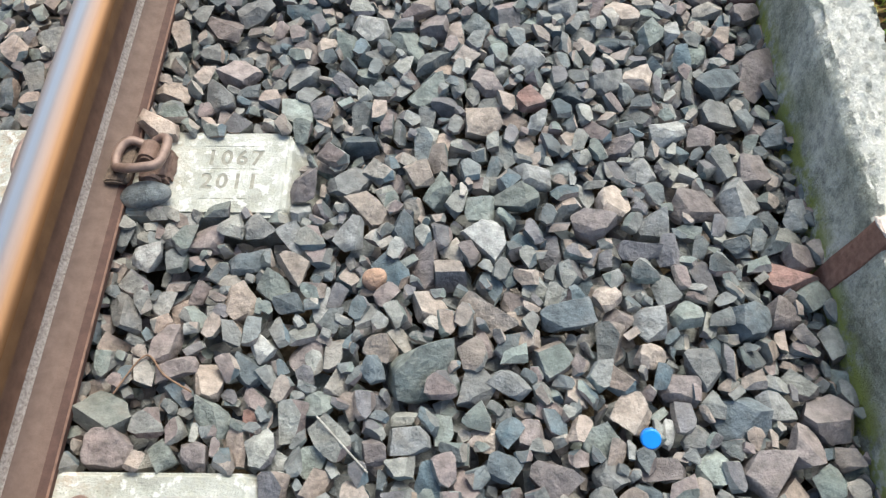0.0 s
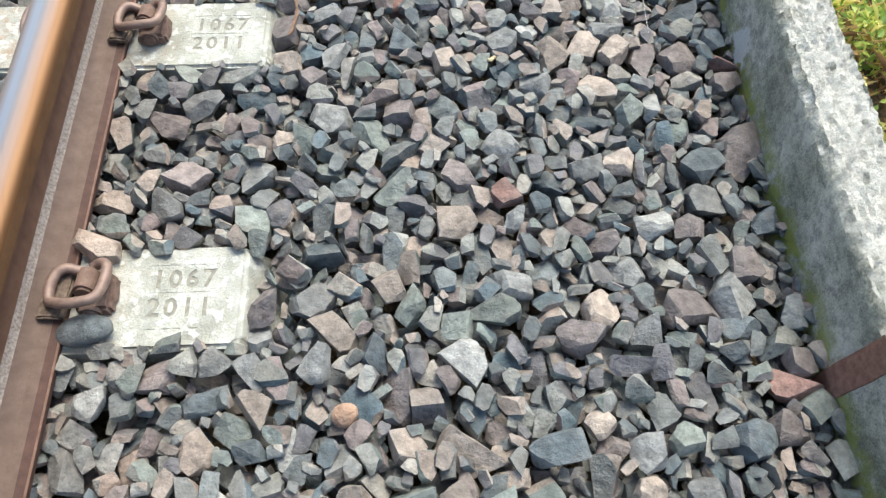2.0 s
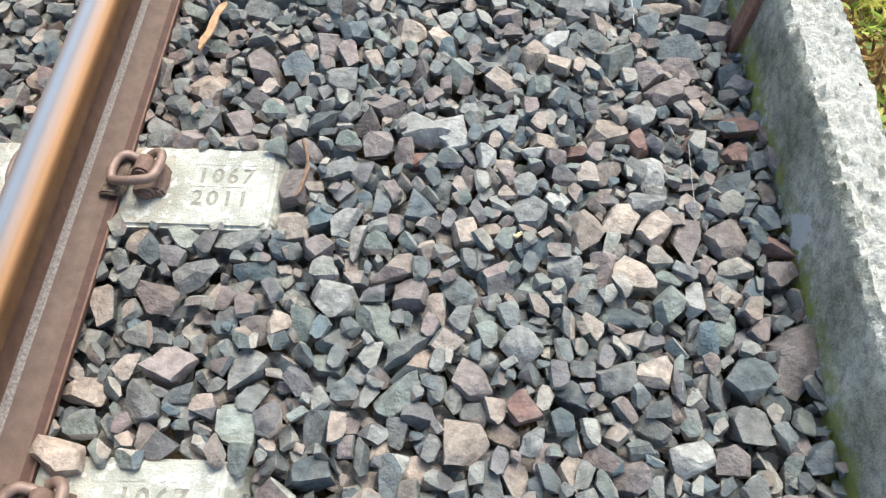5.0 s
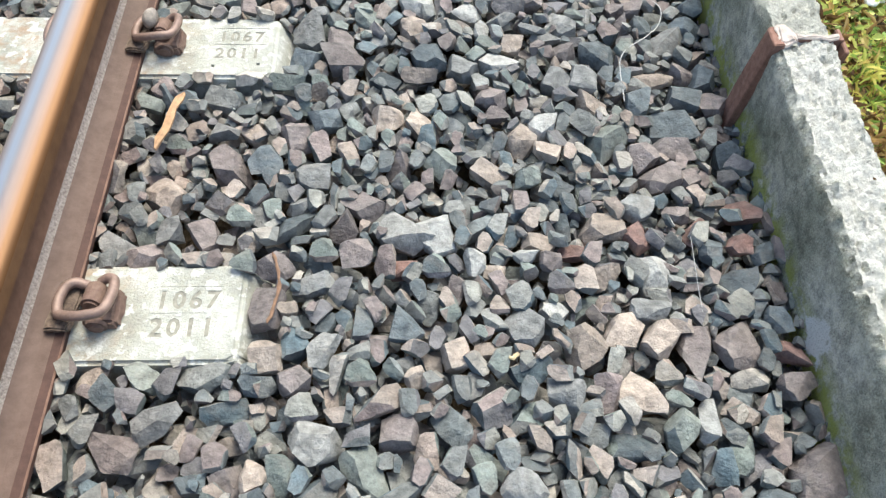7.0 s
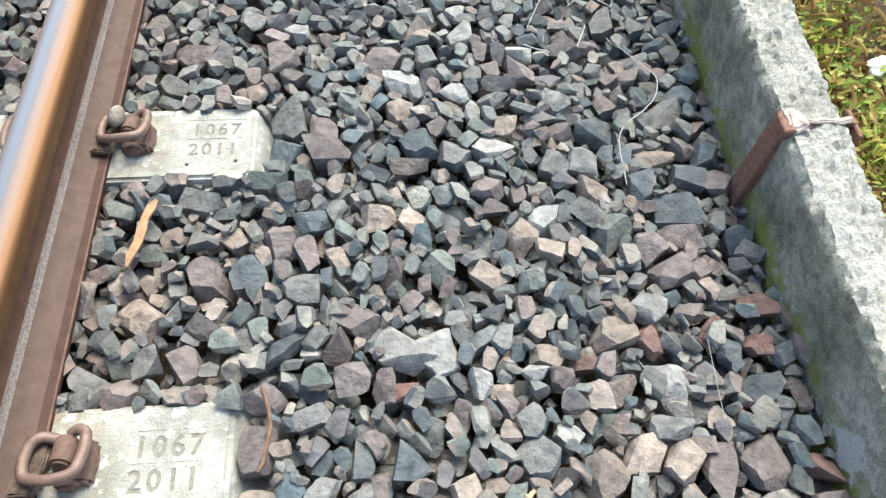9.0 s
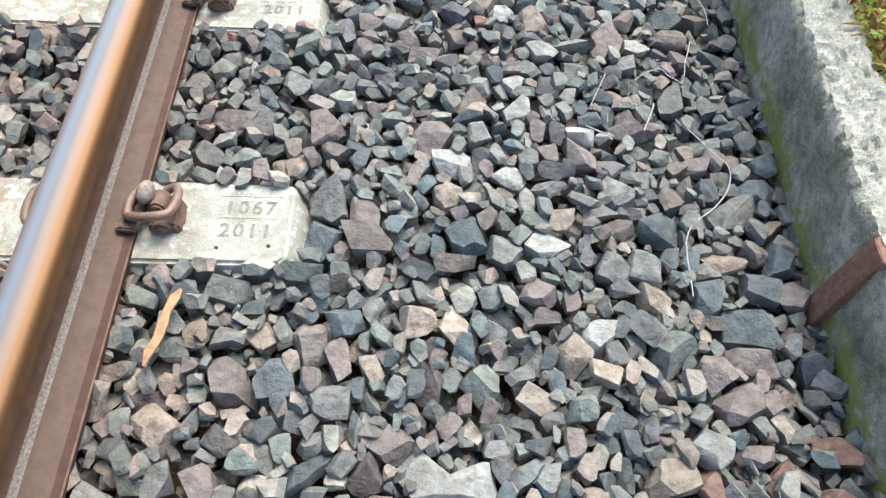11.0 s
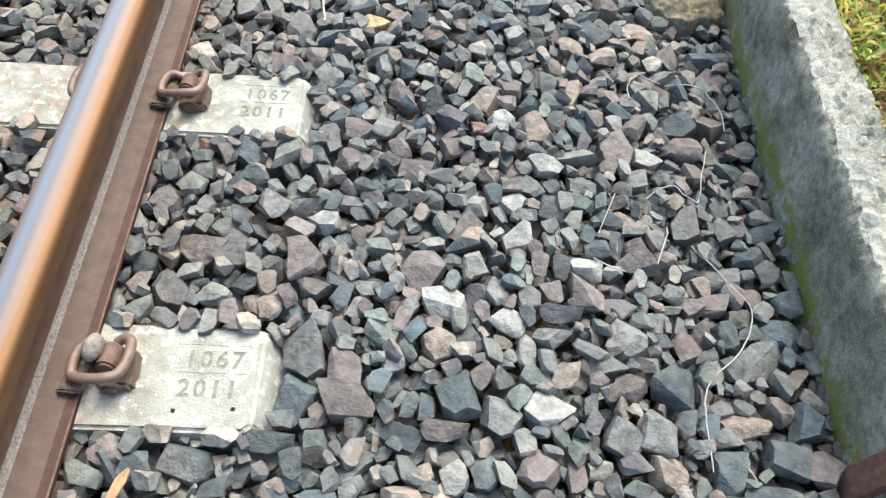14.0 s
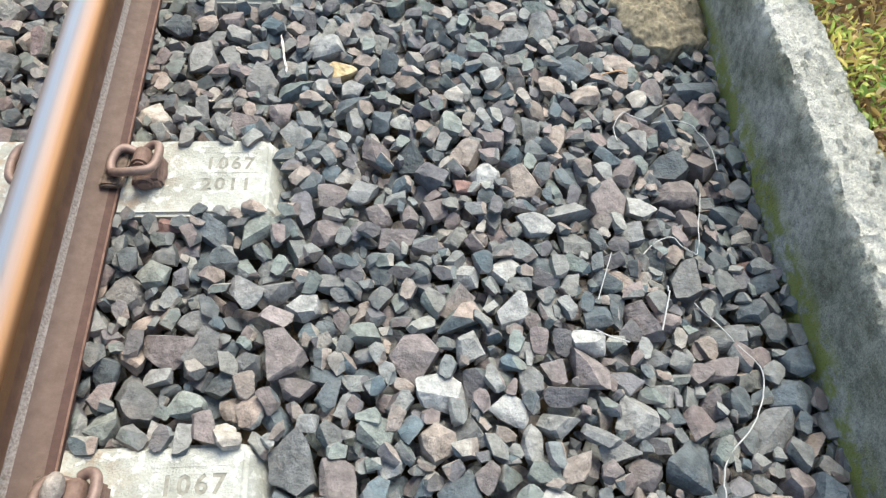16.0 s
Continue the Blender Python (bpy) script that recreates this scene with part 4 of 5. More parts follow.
own_stone(0.296, 0.886, 0.054, 0.063, -1, M_DARK, 156)
own_stone(0.220, 0.882, 0.076, 0.053, 89, M_PURPLE, 157)
own_stone(0.079, 1.052, 0.050, 0.039, 27, M_PURPLE, 158)
own_stone(0.071, 1.068, 0.040, 0.038, -14, M_DARK, 159)
own_stone(0.216, 0.953, 0.055, 0.036, -1, M_MID, 160)
own_stone(0.040, 0.976, 0.044, 0.038, 6, M_MID, 161)
own_stone(0.391, 0.841, 0.077, 0.053, -24, M_MID, 162)
own_stone(0.556, 0.874, 0.060, 0.042, 89, M_PURPLE, 163)
own_stone(0.635, 0.879, 0.061, 0.068, -1, M_GREEN, 164)
own_stone(0.746, 1.353, 0.045, 0.062, 0, M_LIGHT, 165)
own_stone(0.852, 1.367, 0.061, 0.060, -24, M_PURPLE, 166)
own_stone(0.967, 1.469, 0.087, 0.057, -75, M_PURPLE, 167)
own_stone(1.119, 1.316, 0.054, 0.062, 5, M_DARK, 168)
own_stone(1.070, 1.311, 0.042, 0.055, 6, M_PURPLE, 169)
own_stone(0.919, 1.283, 0.061, 0.075, -38, M_LIGHT, 170)
own_stone(1.004, 1.206, 0.082, 0.056, 45, M_DARK, 171)
own_stone(1.169, 1.266, 0.099, 0.068, 26, M_MID, 172)
own_stone(0.688, 1.132, 0.068, 0.063, -27, M_MID, 173)
own_stone(0.760, 1.147, 0.077, 0.077, -40, M_LIGHT, 174)
own_stone(0.874, 1.235, 0.068, 0.035, -9, M_MID, 175)
own_stone(0.740, 1.048, 0.063, 0.058, -39, M_PURPLE, 176)
own_stone(0.887, 1.106, 0.062, 0.058, -36, M_MID, 177)
own_stone(0.945, 1.119, 0.057, 0.069, -22, M_MID, 178)
own_stone(0.959, 1.058, 0.068, 0.065, -7, M_TAN, 179)
own_stone(1.188, 1.181, 0.062, 0.053, -18, M_PURPLE, 180)
own_stone(1.114, 1.143, 0.095, 0.039, 5, M_TAN, 181)
own_stone(1.235, 1.158, 0.050, 0.063, 0, M_DARK, 182)
own_stone(1.172, 1.091, 0.070, 0.062, -10, M_DARK, 183)
own_stone(1.058, 1.059, 0.076, 0.052, 78, M_DARK, 184)
own_stone(1.115, 1.011, 0.085, 0.078, 4, M_DARK, 185)
own_stone(0.840, 0.970, 0.060, 0.059, 3, M_LIGHT, 186)
own_stone(0.796, 0.935, 0.062, 0.064, -60, M_TAN, 187)
own_stone(0.747, 1.004, 0.040, 0.033, -1, M_PURPLE, 188)
own_stone(0.841, 0.896, 0.056, 0.036, -17, M_TAN, 189)
own_stone(0.978, 0.965, 0.087, 0.060, 4, M_GREEN, 190)
own_stone(1.110, 0.939, 0.089, 0.062, 3, M_PURPLE, 191)
own_stone(1.039, 0.914, 0.064, 0.063, -49, M_PURPLE, 192)
own_stone(1.237, 0.936, 0.065, 0.057, -79, M_DARK, 193)
own_stone(1.238, 1.077, 0.054, 0.066, 1, M_PURPLE, 194)
own_stone(1.072, 0.856, 0.087, 0.061, 23, M_PURPLE, 195)
own_stone(1.127, 0.865, 0.044, 0.051, -50, M_PURPLE, 196)
own_stone(0.728, 0.851, 0.066, 0.045, -31, M_TAN, 197)
own_stone(0.801, 0.838, 0.050, 0.045, 0, M_GREEN, 198)
own_stone(0.127, 0.800, 0.062, 0.068, 61, M_TAN, 199)
own_stone(0.213, 0.708, 0.079, 0.043, -73, M_PURPLE, 200)
own_stone(0.289, 0.711, 0.050, 0.044, -1, M_PALE, 201)
own_stone(0.186, 0.672, 0.045, 0.029, -48, M_DARK, 202)
own_stone(0.064, 0.687, 0.073, 0.040, -22, M_MID, 203)
own_stone(0.118, 0.669, 0.059, 0.044, 10, M_PURPLE, 204)
own_stone(0.109, 0.717, 0.048, 0.038, -2, M_GREEN, 205)
own_stone(0.151, 0.716, 0.045, 0.051, 23, M_MID, 206)
own_stone(0.278, 0.767, 0.072, 0.035, -13, M_MID, 207)
own_stone(0.370, 0.776, 0.051, 0.041, -2, M_MID, 208)
own_stone(0.489, 0.784, 0.069, 0.062, 33, M_PURPLE, 209)
own_stone(0.539, 0.732, 0.100, 0.068, -73, M_LIGHT, 210)
own_stone(0.456, 0.728, 0.051, 0.055, -1, M_PURPLE, 211)
own_stone(0.481, 0.673, 0.059, 0.052, -2, M_PURPLE, 212)
own_stone(0.562, 0.650, 0.050, 0.037, 9, M_RED, 213)
own_stone(0.409, 0.609, 0.074, 0.036, 11, M_MID, 214)
own_stone(0.334, 0.563, 0.088, 0.056, 78, M_PURPLE, 215, proud=0.016)
own_stone(0.343, 0.642, 0.052, 0.056, 44, M_PURPLE, 216)
own_stone(0.371, 0.562, 0.035, 0.031, 25, M_TAN, 217)
own_stone(0.383, 0.516, 0.065, 0.021, 11, M_TAN, 218)
own_stone(0.435, 0.541, 0.051, 0.033, 73, M_DARK, 219)
own_stone(0.347, 0.477, 0.058, 0.050, 95, M_TAN, 220)
own_stone(0.433, 0.487, 0.065, 0.040, 68, M_LIGHT, 221)
own_stone(0.511, 0.502, 0.062, 0.045, 18, M_PURPLE, 222)
own_stone(0.569, 0.522, 0.055, 0.046, -2, M_DARK, 223)
own_stone(0.559, 0.465, 0.050, 0.025, 7, M_MID, 224)
own_stone(0.584, 0.442, 0.038, 0.036, 18, M_TAN, 225)
own_stone(0.492, 0.587, 0.047, 0.026, 14, M_MID, 226)
own_stone(0.389, 0.437, 0.053, 0.047, 62, M_PURPLE, 227)
own_stone(0.326, 0.432, 0.048, 0.033, -2, M_DARK, 228)
own_stone(0.077, 0.445, 0.043, 0.038, -3, M_TAN, 229)
own_stone(0.156, 0.443, 0.062, 0.043, -38, M_GREEN, 230)
own_stone(0.104, 0.417, 0.044, 0.045, 44, M_DARK, 231)
own_stone(0.277, 0.430, 0.040, 0.026, -1, M_MID, 232)
own_stone(0.622, 0.707, 0.076, 0.064, -66, M_LIGHT, 233)
own_stone(0.804, 0.697, 0.064, 0.047, -23, M_TAN, 234)
own_stone(0.934, 0.733, 0.092, 0.057, 13, M_TAN, 235)
own_stone(0.873, 0.681, 0.071, 0.033, -8, M_RED, 236)
own_stone(0.996, 0.718, 0.057, 0.057, -60, M_RED, 237)
own_stone(1.117, 0.740, 0.074, 0.031, 44, M_RED, 238)
own_stone(1.013, 0.630, 0.095, 0.055, -93, M_LIGHT, 239)
own_stone(1.221, 0.790, 0.075, 0.048, 0, M_RED, 240)
own_stone(1.087, 0.775, 0.056, 0.036, 2, M_PURPLE, 241)
own_stone(1.005, 0.784, 0.063, 0.061, -34, M_MID, 242)
own_stone(1.139, 0.699, 0.047, 0.050, -36, M_DARK, 243)
own_stone(1.234, 0.688, 0.055, 0.035, 34, M_DARK, 244)
own_stone(1.196, 0.706, 0.047, 0.045, 0, M_RED, 245)
own_stone(0.780, 0.664, 0.034, 0.033, -36, M_LIGHT, 246)
own_stone(0.823, 0.653, 0.040, 0.041, 0, M_PURPLE, 247)
own_stone(0.724, 0.639, 0.043, 0.031, -1, M_TAN, 248)
own_stone(0.687, 0.651, 0.056, 0.040, 85, M_LIGHT, 249)
own_stone(0.655, 0.601, 0.062, 0.038, 72, M_PURPLE, 250)
own_stone(0.867, 0.499, 0.070, 0.068, -68, M_TAN, 251)
own_stone(0.940, 0.528, 0.064, 0.063, -32, M_TAN, 252)
own_stone(0.999, 0.509, 0.057, 0.063, -51, M_TAN, 253)
own_stone(0.820, 0.562, 0.052, 0.042, -33, M_LIGHT, 254)
own_stone(0.763, 0.520, 0.072, 0.048, -44, M_MID, 255)
own_stone(0.987, 0.562, 0.074, 0.043, -10, M_MID, 256)
own_stone(1.137, 0.499, 0.077, 0.087, -54, M_PURPLE, 257)
own_stone(1.065, 0.509, 0.080, 0.048, 48, M_PURPLE, 258)
own_stone(1.222, 0.553, 0.050, 0.045, -23, M_DARK, 259)
own_stone(1.192, 0.574, 0.048, 0.024, 55, M_DARK, 260)
own_stone(1.229, 0.493, 0.052, 0.045, -17, M_RED, 261)
own_stone(0.826, 0.416, 0.064, 0.050, -2, M_MID, 262)
own_stone(0.960, 0.405, 0.049, 0.052, -21, M_TAN, 263)
own_stone(0.674, 0.426, 0.053, 0.042, 64, M_MID, 264)
own_stone(0.651, 0.479, 0.054, 0.048, -74, M_TAN, 265)
own_stone(1.220, 0.432, 0.072, 0.045, 23, M_PURPLE, 266)
own_stone(1.166, 0.627, 0.061, 0.056, 0, M_DARK, 267)
own_stone(0.701, 0.490, 0.047, 0.029, -2, M_TAN, 268)
own_stone(0.047, 1.941, 0.098, 0.059, -52, M_PALE, 269)
own_stone(0.133, 1.964, 0.090, 0.035, -73, M_MID, 270)
own_stone(0.122, 2.104, 0.074, 0.070, 30, M_MID, 271)
own_stone(0.254, 2.021, 0.092, 0.067, 71, M_MID, 272)
own_stone(0.239, 1.918, 0.081, 0.041, 0, M_PURPLE, 273)
own_stone(0.294, 1.949, 0.055, 0.057, 0, M_PURPLE, 274)
own_stone(0.381, 2.152, 0.089, 0.066, 8, M_LIGHT, 275)
own_stone(0.475, 2.191, 0.086, 0.071, -60, M_LIGHT, 276)
own_stone(0.419, 2.082, 0.064, 0.050, 1, M_YELLOW, 277, proud=0.026)
own_stone(0.378, 2.022, 0.051, 0.052, 0, M_LIGHT, 278)
own_stone(0.438, 2.022, 0.051, 0.053, 0, M_LIGHT, 279)
own_stone(0.450, 1.926, 0.079, 0.041, -83, M_LIGHT, 280)
own_stone(0.503, 1.926, 0.048, 0.062, 0, M_DARK, 281)
own_stone(0.490, 1.843, 0.071, 0.052, -25, M_PURPLE, 282)
own_stone(0.361, 1.851, 0.068, 0.052, 59, M_DARK, 283)
own_stone(0.408, 1.732, 0.055, 0.064, 0, M_PURPLE, 284)
own_stone(0.370, 1.766, 0.060, 0.043, 67, M_DARK, 285)
own_stone(0.462, 1.745, 0.069, 0.054, 56, M_MID, 286)
own_stone(0.494, 1.691, 0.062, 0.048, -51, M_PURPLE, 287)
own_stone(0.394, 1.655, 0.059, 0.062, -1, M_PURPLE, 288)
own_stone(0.602, 1.703, 0.062, 0.056, 34, M_PURPLE, 289)
own_stone(0.553, 1.690, 0.041, 0.047, -1, M_PURPLE, 290)
own_stone(0.525, 1.640, 0.075, 0.045, -13, M_PURPLE, 291)
own_stone(0.195, 1.658, 0.097, 0.056, -34, M_DARK, 292)
own_stone(0.276, 1.663, 0.072, 0.052, 18, M_GREEN, 293)
own_stone(0.113, 1.672, 0.055, 0.033, -13, M_RED, 294)
own_stone(0.062, 2.202, 0.058, 0.058, 1, M_DARK, 295)
own_stone(0.170, 2.223, 0.066, 0.060, 1, M_PURPLE, 296)
own_stone(0.807, 2.189, 0.080, 0.075, -73, M_MID, 297)
own_stone(0.888, 2.227, 0.070, 0.085, -22, M_MID, 298)
own_stone(0.986, 2.222, 0.079, 0.084, 9, M_PURPLE, 299)
own_stone(1.244, 2.072, 0.133, 0.057, 14, M_DARK, 302)
own_stone(1.139, 2.073, 0.061, 0.078, 5, M_PURPLE, 303)
own_stone(0.955, 2.016, 0.078, 0.064, 7, M_TAN, 304)
own_stone(0.937, 2.101, 0.083, 0.082, -63, M_DARK, 305)
own_stone(0.880, 2.041, 0.058, 0.056, 7, M_TAN, 306)
own_stone(0.747, 2.050, 0.054, 0.055, 1, M_LIGHT, 307)
own_stone(0.781, 1.769, 0.098, 0.065, -71, M_TAN, 308)
own_stone(0.708, 1.784, 0.066, 0.065, 33, M_LIGHT, 309)
own_stone(0.790, 1.668, 0.063, 0.066, -49, M_LIGHT, 310)
own_stone(0.859, 1.710, 0.088, 0.061, 50, M_LIGHT, 311)
own_stone(0.956, 1.723, 0.086, 0.083, -21, M_PURPLE, 312)
own_stone(1.022, 1.721, 0.066, 0.051, -21, M_LIGHT, 313)
own_stone(1.108, 1.762, 0.078, 0.076, 4, M_PURPLE, 314)
own_stone(1.121, 1.838, 0.099, 0.082, 24, M_DARK, 315)
own_stone(1.200, 1.866, 0.090, 0.091, -67, M_PURPLE, 316)
own_stone(1.006, 1.813, 0.087, 0.047, 56, M_PURPLE, 317)
own_stone(1.242, 1.725, 0.096, 0.065, 37, M_DARK, 318)
own_stone(0.990, 1.657, 0.058, 0.056, 4, M_MID, 319)
own_stone(1.126, 1.693, 0.060, 0.059, 3, M_PURPLE, 320)
own_stone(0.870, 1.892, 0.093, 0.044, 74, M_TAN, 321)
own_stone(1.058, 1.903, 0.078, 0.060, 6, M_LIGHT, 322)
own_stone(1.139, 1.960, 0.066, 0.079, 5, M_DARK, 323)
own_stone(0.661, 1.756, 0.048, 0.037, 0, M_RED, 324)
own_stone(0.729, 1.879, 0.067, 0.069, 0, M_PURPLE, 325)
own_stone(0.650, 1.926, 0.067, 0.078, 0, M_GREEN, 326)
own_stone(0.674, 1.849, 0.063, 0.065, -38, M_TAN, 327)
own_stone(0.057, 1.539, 0.069, 0.051, -41, M_MID, 328)
own_stone(0.104, 1.566, 0.053, 0.048, 23, M_GREEN, 329)
own_stone(0.087, 1.419, 0.058, 0.035, -56, M_TAN, 330)
own_stone(0.137, 1.383, 0.051, 0.029, -2, M_LIGHT, 331)
own_stone(0.186, 1.482, 0.055, 0.049, 35, M_MID, 332)
own_stone(0.069, 1.303, 0.057, 0.045, 69, M_GREEN, 333)
own_stone(0.192, 1.329, 0.053, 0.042, -2, M_GREEN, 334)
own_stone(0.315, 1.532, 0.059, 0.041, 22, M_LIGHT, 335)
own_stone(0.262, 1.528, 0.069, 0.044, -52, M_MID, 336)
own_stone(0.360, 1.504, 0.059, 0.045, 16, M_LIGHT, 337)
own_stone(0.318, 1.483, 0.061, 0.033, -18, M_PURPLE, 338)
own_stone(0.462, 1.452, 0.059, 0.038, -2, M_GREEN, 339)
own_stone(0.412, 1.558, 0.051, 0.047, -1, M_MID, 340)
own_stone(0.467, 1.411, 0.043, 0.029, -1, M_LIGHT, 341)
own_stone(0.471, 1.375, 0.059, 0.027, -12, M_DARK, 342)
own_stone(0.407, 1.373, 0.071, 0.034, -12, M_DARK, 343)
own_stone(0.404, 1.316, 0.056, 0.024, 82, M_TAN, 344)
own_stone(0.439, 1.329, 0.047, 0.031, 50, M_MID, 345)
own_stone(0.475, 1.299, 0.037, 0.030, 18, M_GREEN, 346)
own_stone(0.505, 1.227, 0.046, 0.036, -2, M_LIGHT, 347)
own_stone(0.453, 1.251, 0.032, 0.027, -3, M_DARK, 348)
own_stone(0.258, 1.327, 0.046, 0.033, 82, M_TAN, 349)
own_stone(0.253, 1.286, 0.040, 0.022, 8, M_PALE, 350)
own_stone(0.222, 1.296, 0.043, 0.034, 98, M_PURPLE, 351)
own_stone(0.329, 1.305, 0.049, 0.038, -40, M_DARK, 352)
own_stone(0.378, 1.294, 0.036, 0.032, -3, M_MID, 353)
own_stone(0.353, 1.351, 0.043, 0.038, -3, M_PURPLE, 354)
own_stone(0.151, 1.291, 0.036, 0.028, -2, M_LIGHT, 355)
own_stone(0.278, 1.392, 0.056, 0.037, 95, M_MID, 356)
own_stone(0.735, 1.487, 0.075, 0.049, 57, M_LIGHT, 357)
own_stone(0.788, 1.364, 0.048, 0.033, 81, M_PURPLE, 358)
own_stone(0.704, 1.304, 0.064, 0.044, -34, M_LIGHT, 359)
own_stone(0.733, 1.248, 0.061, 0.040, 73, M_LIGHT, 360)
own_stone(0.770, 1.278, 0.058, 0.040, -44, M_LIGHT, 361)
own_stone(0.842, 1.258, 0.058, 0.029, -27, M_MID, 362)
own_stone(0.853, 1.421, 0.059, 0.044, 0, M_LIGHT, 363)
own_stone(1.019, 1.468, 0.045, 0.036, 1, M_PURPLE, 364)
own_stone(0.883, 1.470, 0.052, 0.051, 1, M_DARK, 365)
own_stone(1.082, 1.554, 0.077, 0.059, -86, M_MID, 366)
own_stone(1.131, 1.443, 0.107, 0.052, -22, M_MID, 367)
own_stone(1.059, 1.371, 0.042, 0.043, -59, M_PURPLE, 368)
own_stone(1.099, 1.376, 0.047, 0.043, 1, M_PURPLE, 369)
own_stone(1.234, 1.323, 0.077, 0.070, -23, M_DARK, 370)
own_stone(1.219, 1.595, 0.047, 0.034, 0, M_RED, 371)
own_stone(1.243, 1.557, 0.071, 0.043, 9, M_DARK, 372)
own_stone(1.205, 1.496, 0.066, 0.046, 0, M_DARK, 373)
own_stone(1.254, 1.392, 0.057, 0.052, -1, M_DARK, 374)
own_stone(0.974, 1.396, 0.061, 0.035, 1, M_MID, 375)
own_stone(0.983, 1.329, 0.063, 0.039, -10, M_LIGHT, 376)
own_stone(0.910, 1.194, 0.050, 0.050, -33, M_PURPLE, 377)
own_stone(0.854, 1.199, 0.035, 0.031, -1, M_PURPLE, 378)
own_stone(0.795, 1.206, 0.052, 0.039, -2, M_TAN, 379)
own_stone(0.656, 1.199, 0.046, 0.034, 54, M_PURPLE, 380)
own_stone(0.745, 1.203, 0.057, 0.034, 17, M_GREEN, 381)
own_stone(0.643, 1.415, 0.052, 0.046, -55, M_LIGHT, 382)
own_stone(0.736, 1.412, 0.051, 0.038, -2, M_MID, 383)
own_stone(0.650, 1.558, 0.048, 0.048, -1, M_LIGHT, 384)
own_stone(0.724, 1.569, 0.059, 0.045, 31, M_LIGHT, 385)


fill((LARGE, MEDIUM), (0.40, 0.60), 0.004, 9000, 400, MAIN)
fill((MEDIUM, SMALL), (0.65, 0.35), 0.000, 9000, 400, MAIN)
fill((SMALL,), (1.0,), -0.020, 9000, 300, MAIN)

# the other stones, joined
verts = np.concatenate([v.co + np.array((x, y, z)) for v, x, y, z in laid])
starts = np.cumsum([0] + [len(v.co) for v, *_ in laid])
loops = np.concatenate([v.tri + s for (v, *_), s in zip(laid, starts)]).astype(np.int32)
me = bpy.data.meshes.new("stones")
me.vertices.add(len(verts))
me.vertices.foreach_set("co", verts.astype(np.float32).ravel())
me.loops.add(len(loops))
me.loops.foreach_set("vertex_index", loops)
me.polygons.add(len(loops) // 3)
me.polygons.foreach_set("loop_start", np.arange(0, len(loops), 3, dtype=np.int32))
me.update(calc_edges=True)
me.polygons.foreach_set("use_smooth", np.ones(len(loops) // 3, dtype=bool))
me.set_sharp_from_angle(angle=radians(32))
me.materials.append(M_STONES)
rest_ob = new("stones", me)
rest_ob.parent = bed
rest_ob.matrix_parent_inverse = bed.matrix_world.inverted()
tagged(rest_ob, "loose crushed stones in mixed greys and browns", kind="stuff")

# ---- loose small things ----
def ground_at(x, y):
    """The top of whatever lies at a place."""
    iy, ix = int((y - BY0) / STONE_RES), int((x - BX0) / STONE_RES)
    return float(HEIGHT[iy - 1:iy + 2, ix - 1:ix + 2].max())


def round_pebble(name, x, y, z, length, width, height, yaw, mat, label, category, seed=0):
    bm = bmesh.new()
    bmesh.ops.create_icosphere(bm, subdivisions=3, radius=0.5)
    for v in bm.verts:
        v.co *= 1 + 0.10 * noise.noise(v.co * 2.2 + Vector((seed, 0, 0)))
        v.co = Vector((v.co.x * length, v.co.y * width, v.co.z * height))
    me = bpy.data.meshes.new(name)
    for f in bm.faces:
        f.smooth = True
    bm.to_mesh(me)
    bm.free()
    me.materials.append(mat)
    ob = new(name, me)
    ob.matrix_world = pose(x, y, z + height * 0.45, 6, -5, yaw)
    return tagged(ob, label, category)


round_pebble("pebble", 0.466, -0.223, ground_at(0.466, -0.223) - 0.012, 0.043, 0.037, 0.034, 20, M_EGG, "smooth round brown pebble among the ballast", "pebble", 1)
round_pebble("pebble", rail_x(1.2) + 0.020, 1.198, 0.040, 0.046, 0.030, 0.034, 80, M_BEIGE, "pale pebble lodged on the rail clip", "pebble", 4)
round_pebble("stone_on_sleeper", 0.069, -0.082, 0.001, 0.092, 0.050, 0.030, 6, M_DARK, "flat dark grey-green stone lying against the rail foot", "stone", 9)


def bottle_cap(x, y):
    bm = bmesh.new()
    n, rows = 40, []
    prof = [(0.0, 0.012), (0.0125, 0.012), (0.0142, 0.0105), (0.0146, 0.0), (0.0134, 0.0), (0.0128, 0.009), (0.0, 0.0095)]
    for r, h in prof:
        rows.append([bm.verts.new(((r + (0.0003 if k % 2 and 0.0130 < r else 0)) * math.cos(2 * math.pi * k / n), (r + (0.0003 if k % 2 and 0.0130 < r else 0)) * math.sin(2 * math.pi * k / n), h)) for k in range(n)])
    for a, b in zip(rows, rows[1:]):
        for k in range(n):
            bm.faces.new((a[k], b[k], b[(k + 1) % n], a[(k + 1) % n]))
    bmesh.ops.remove_doubles(bm, verts=bm.verts[:], dist=1e-5)
    bmesh.ops.recalc_face_normals(bm, faces=bm.faces[:])
    me = bpy.data.meshes.new("bottle_cap")
    bm.to_mesh(me)
    bm.free()
    me.materials.append(M_CAP)
    ob = new("bottle_cap", me)
    ob.matrix_world = pose(x, y, ground_at(x, y) + 0.004, 22, -12, 10)
    return tagged(ob, "bright blue plastic bottle cap lying on the ballast", "bottle cap")


bottle_cap(0.884, -0.479)


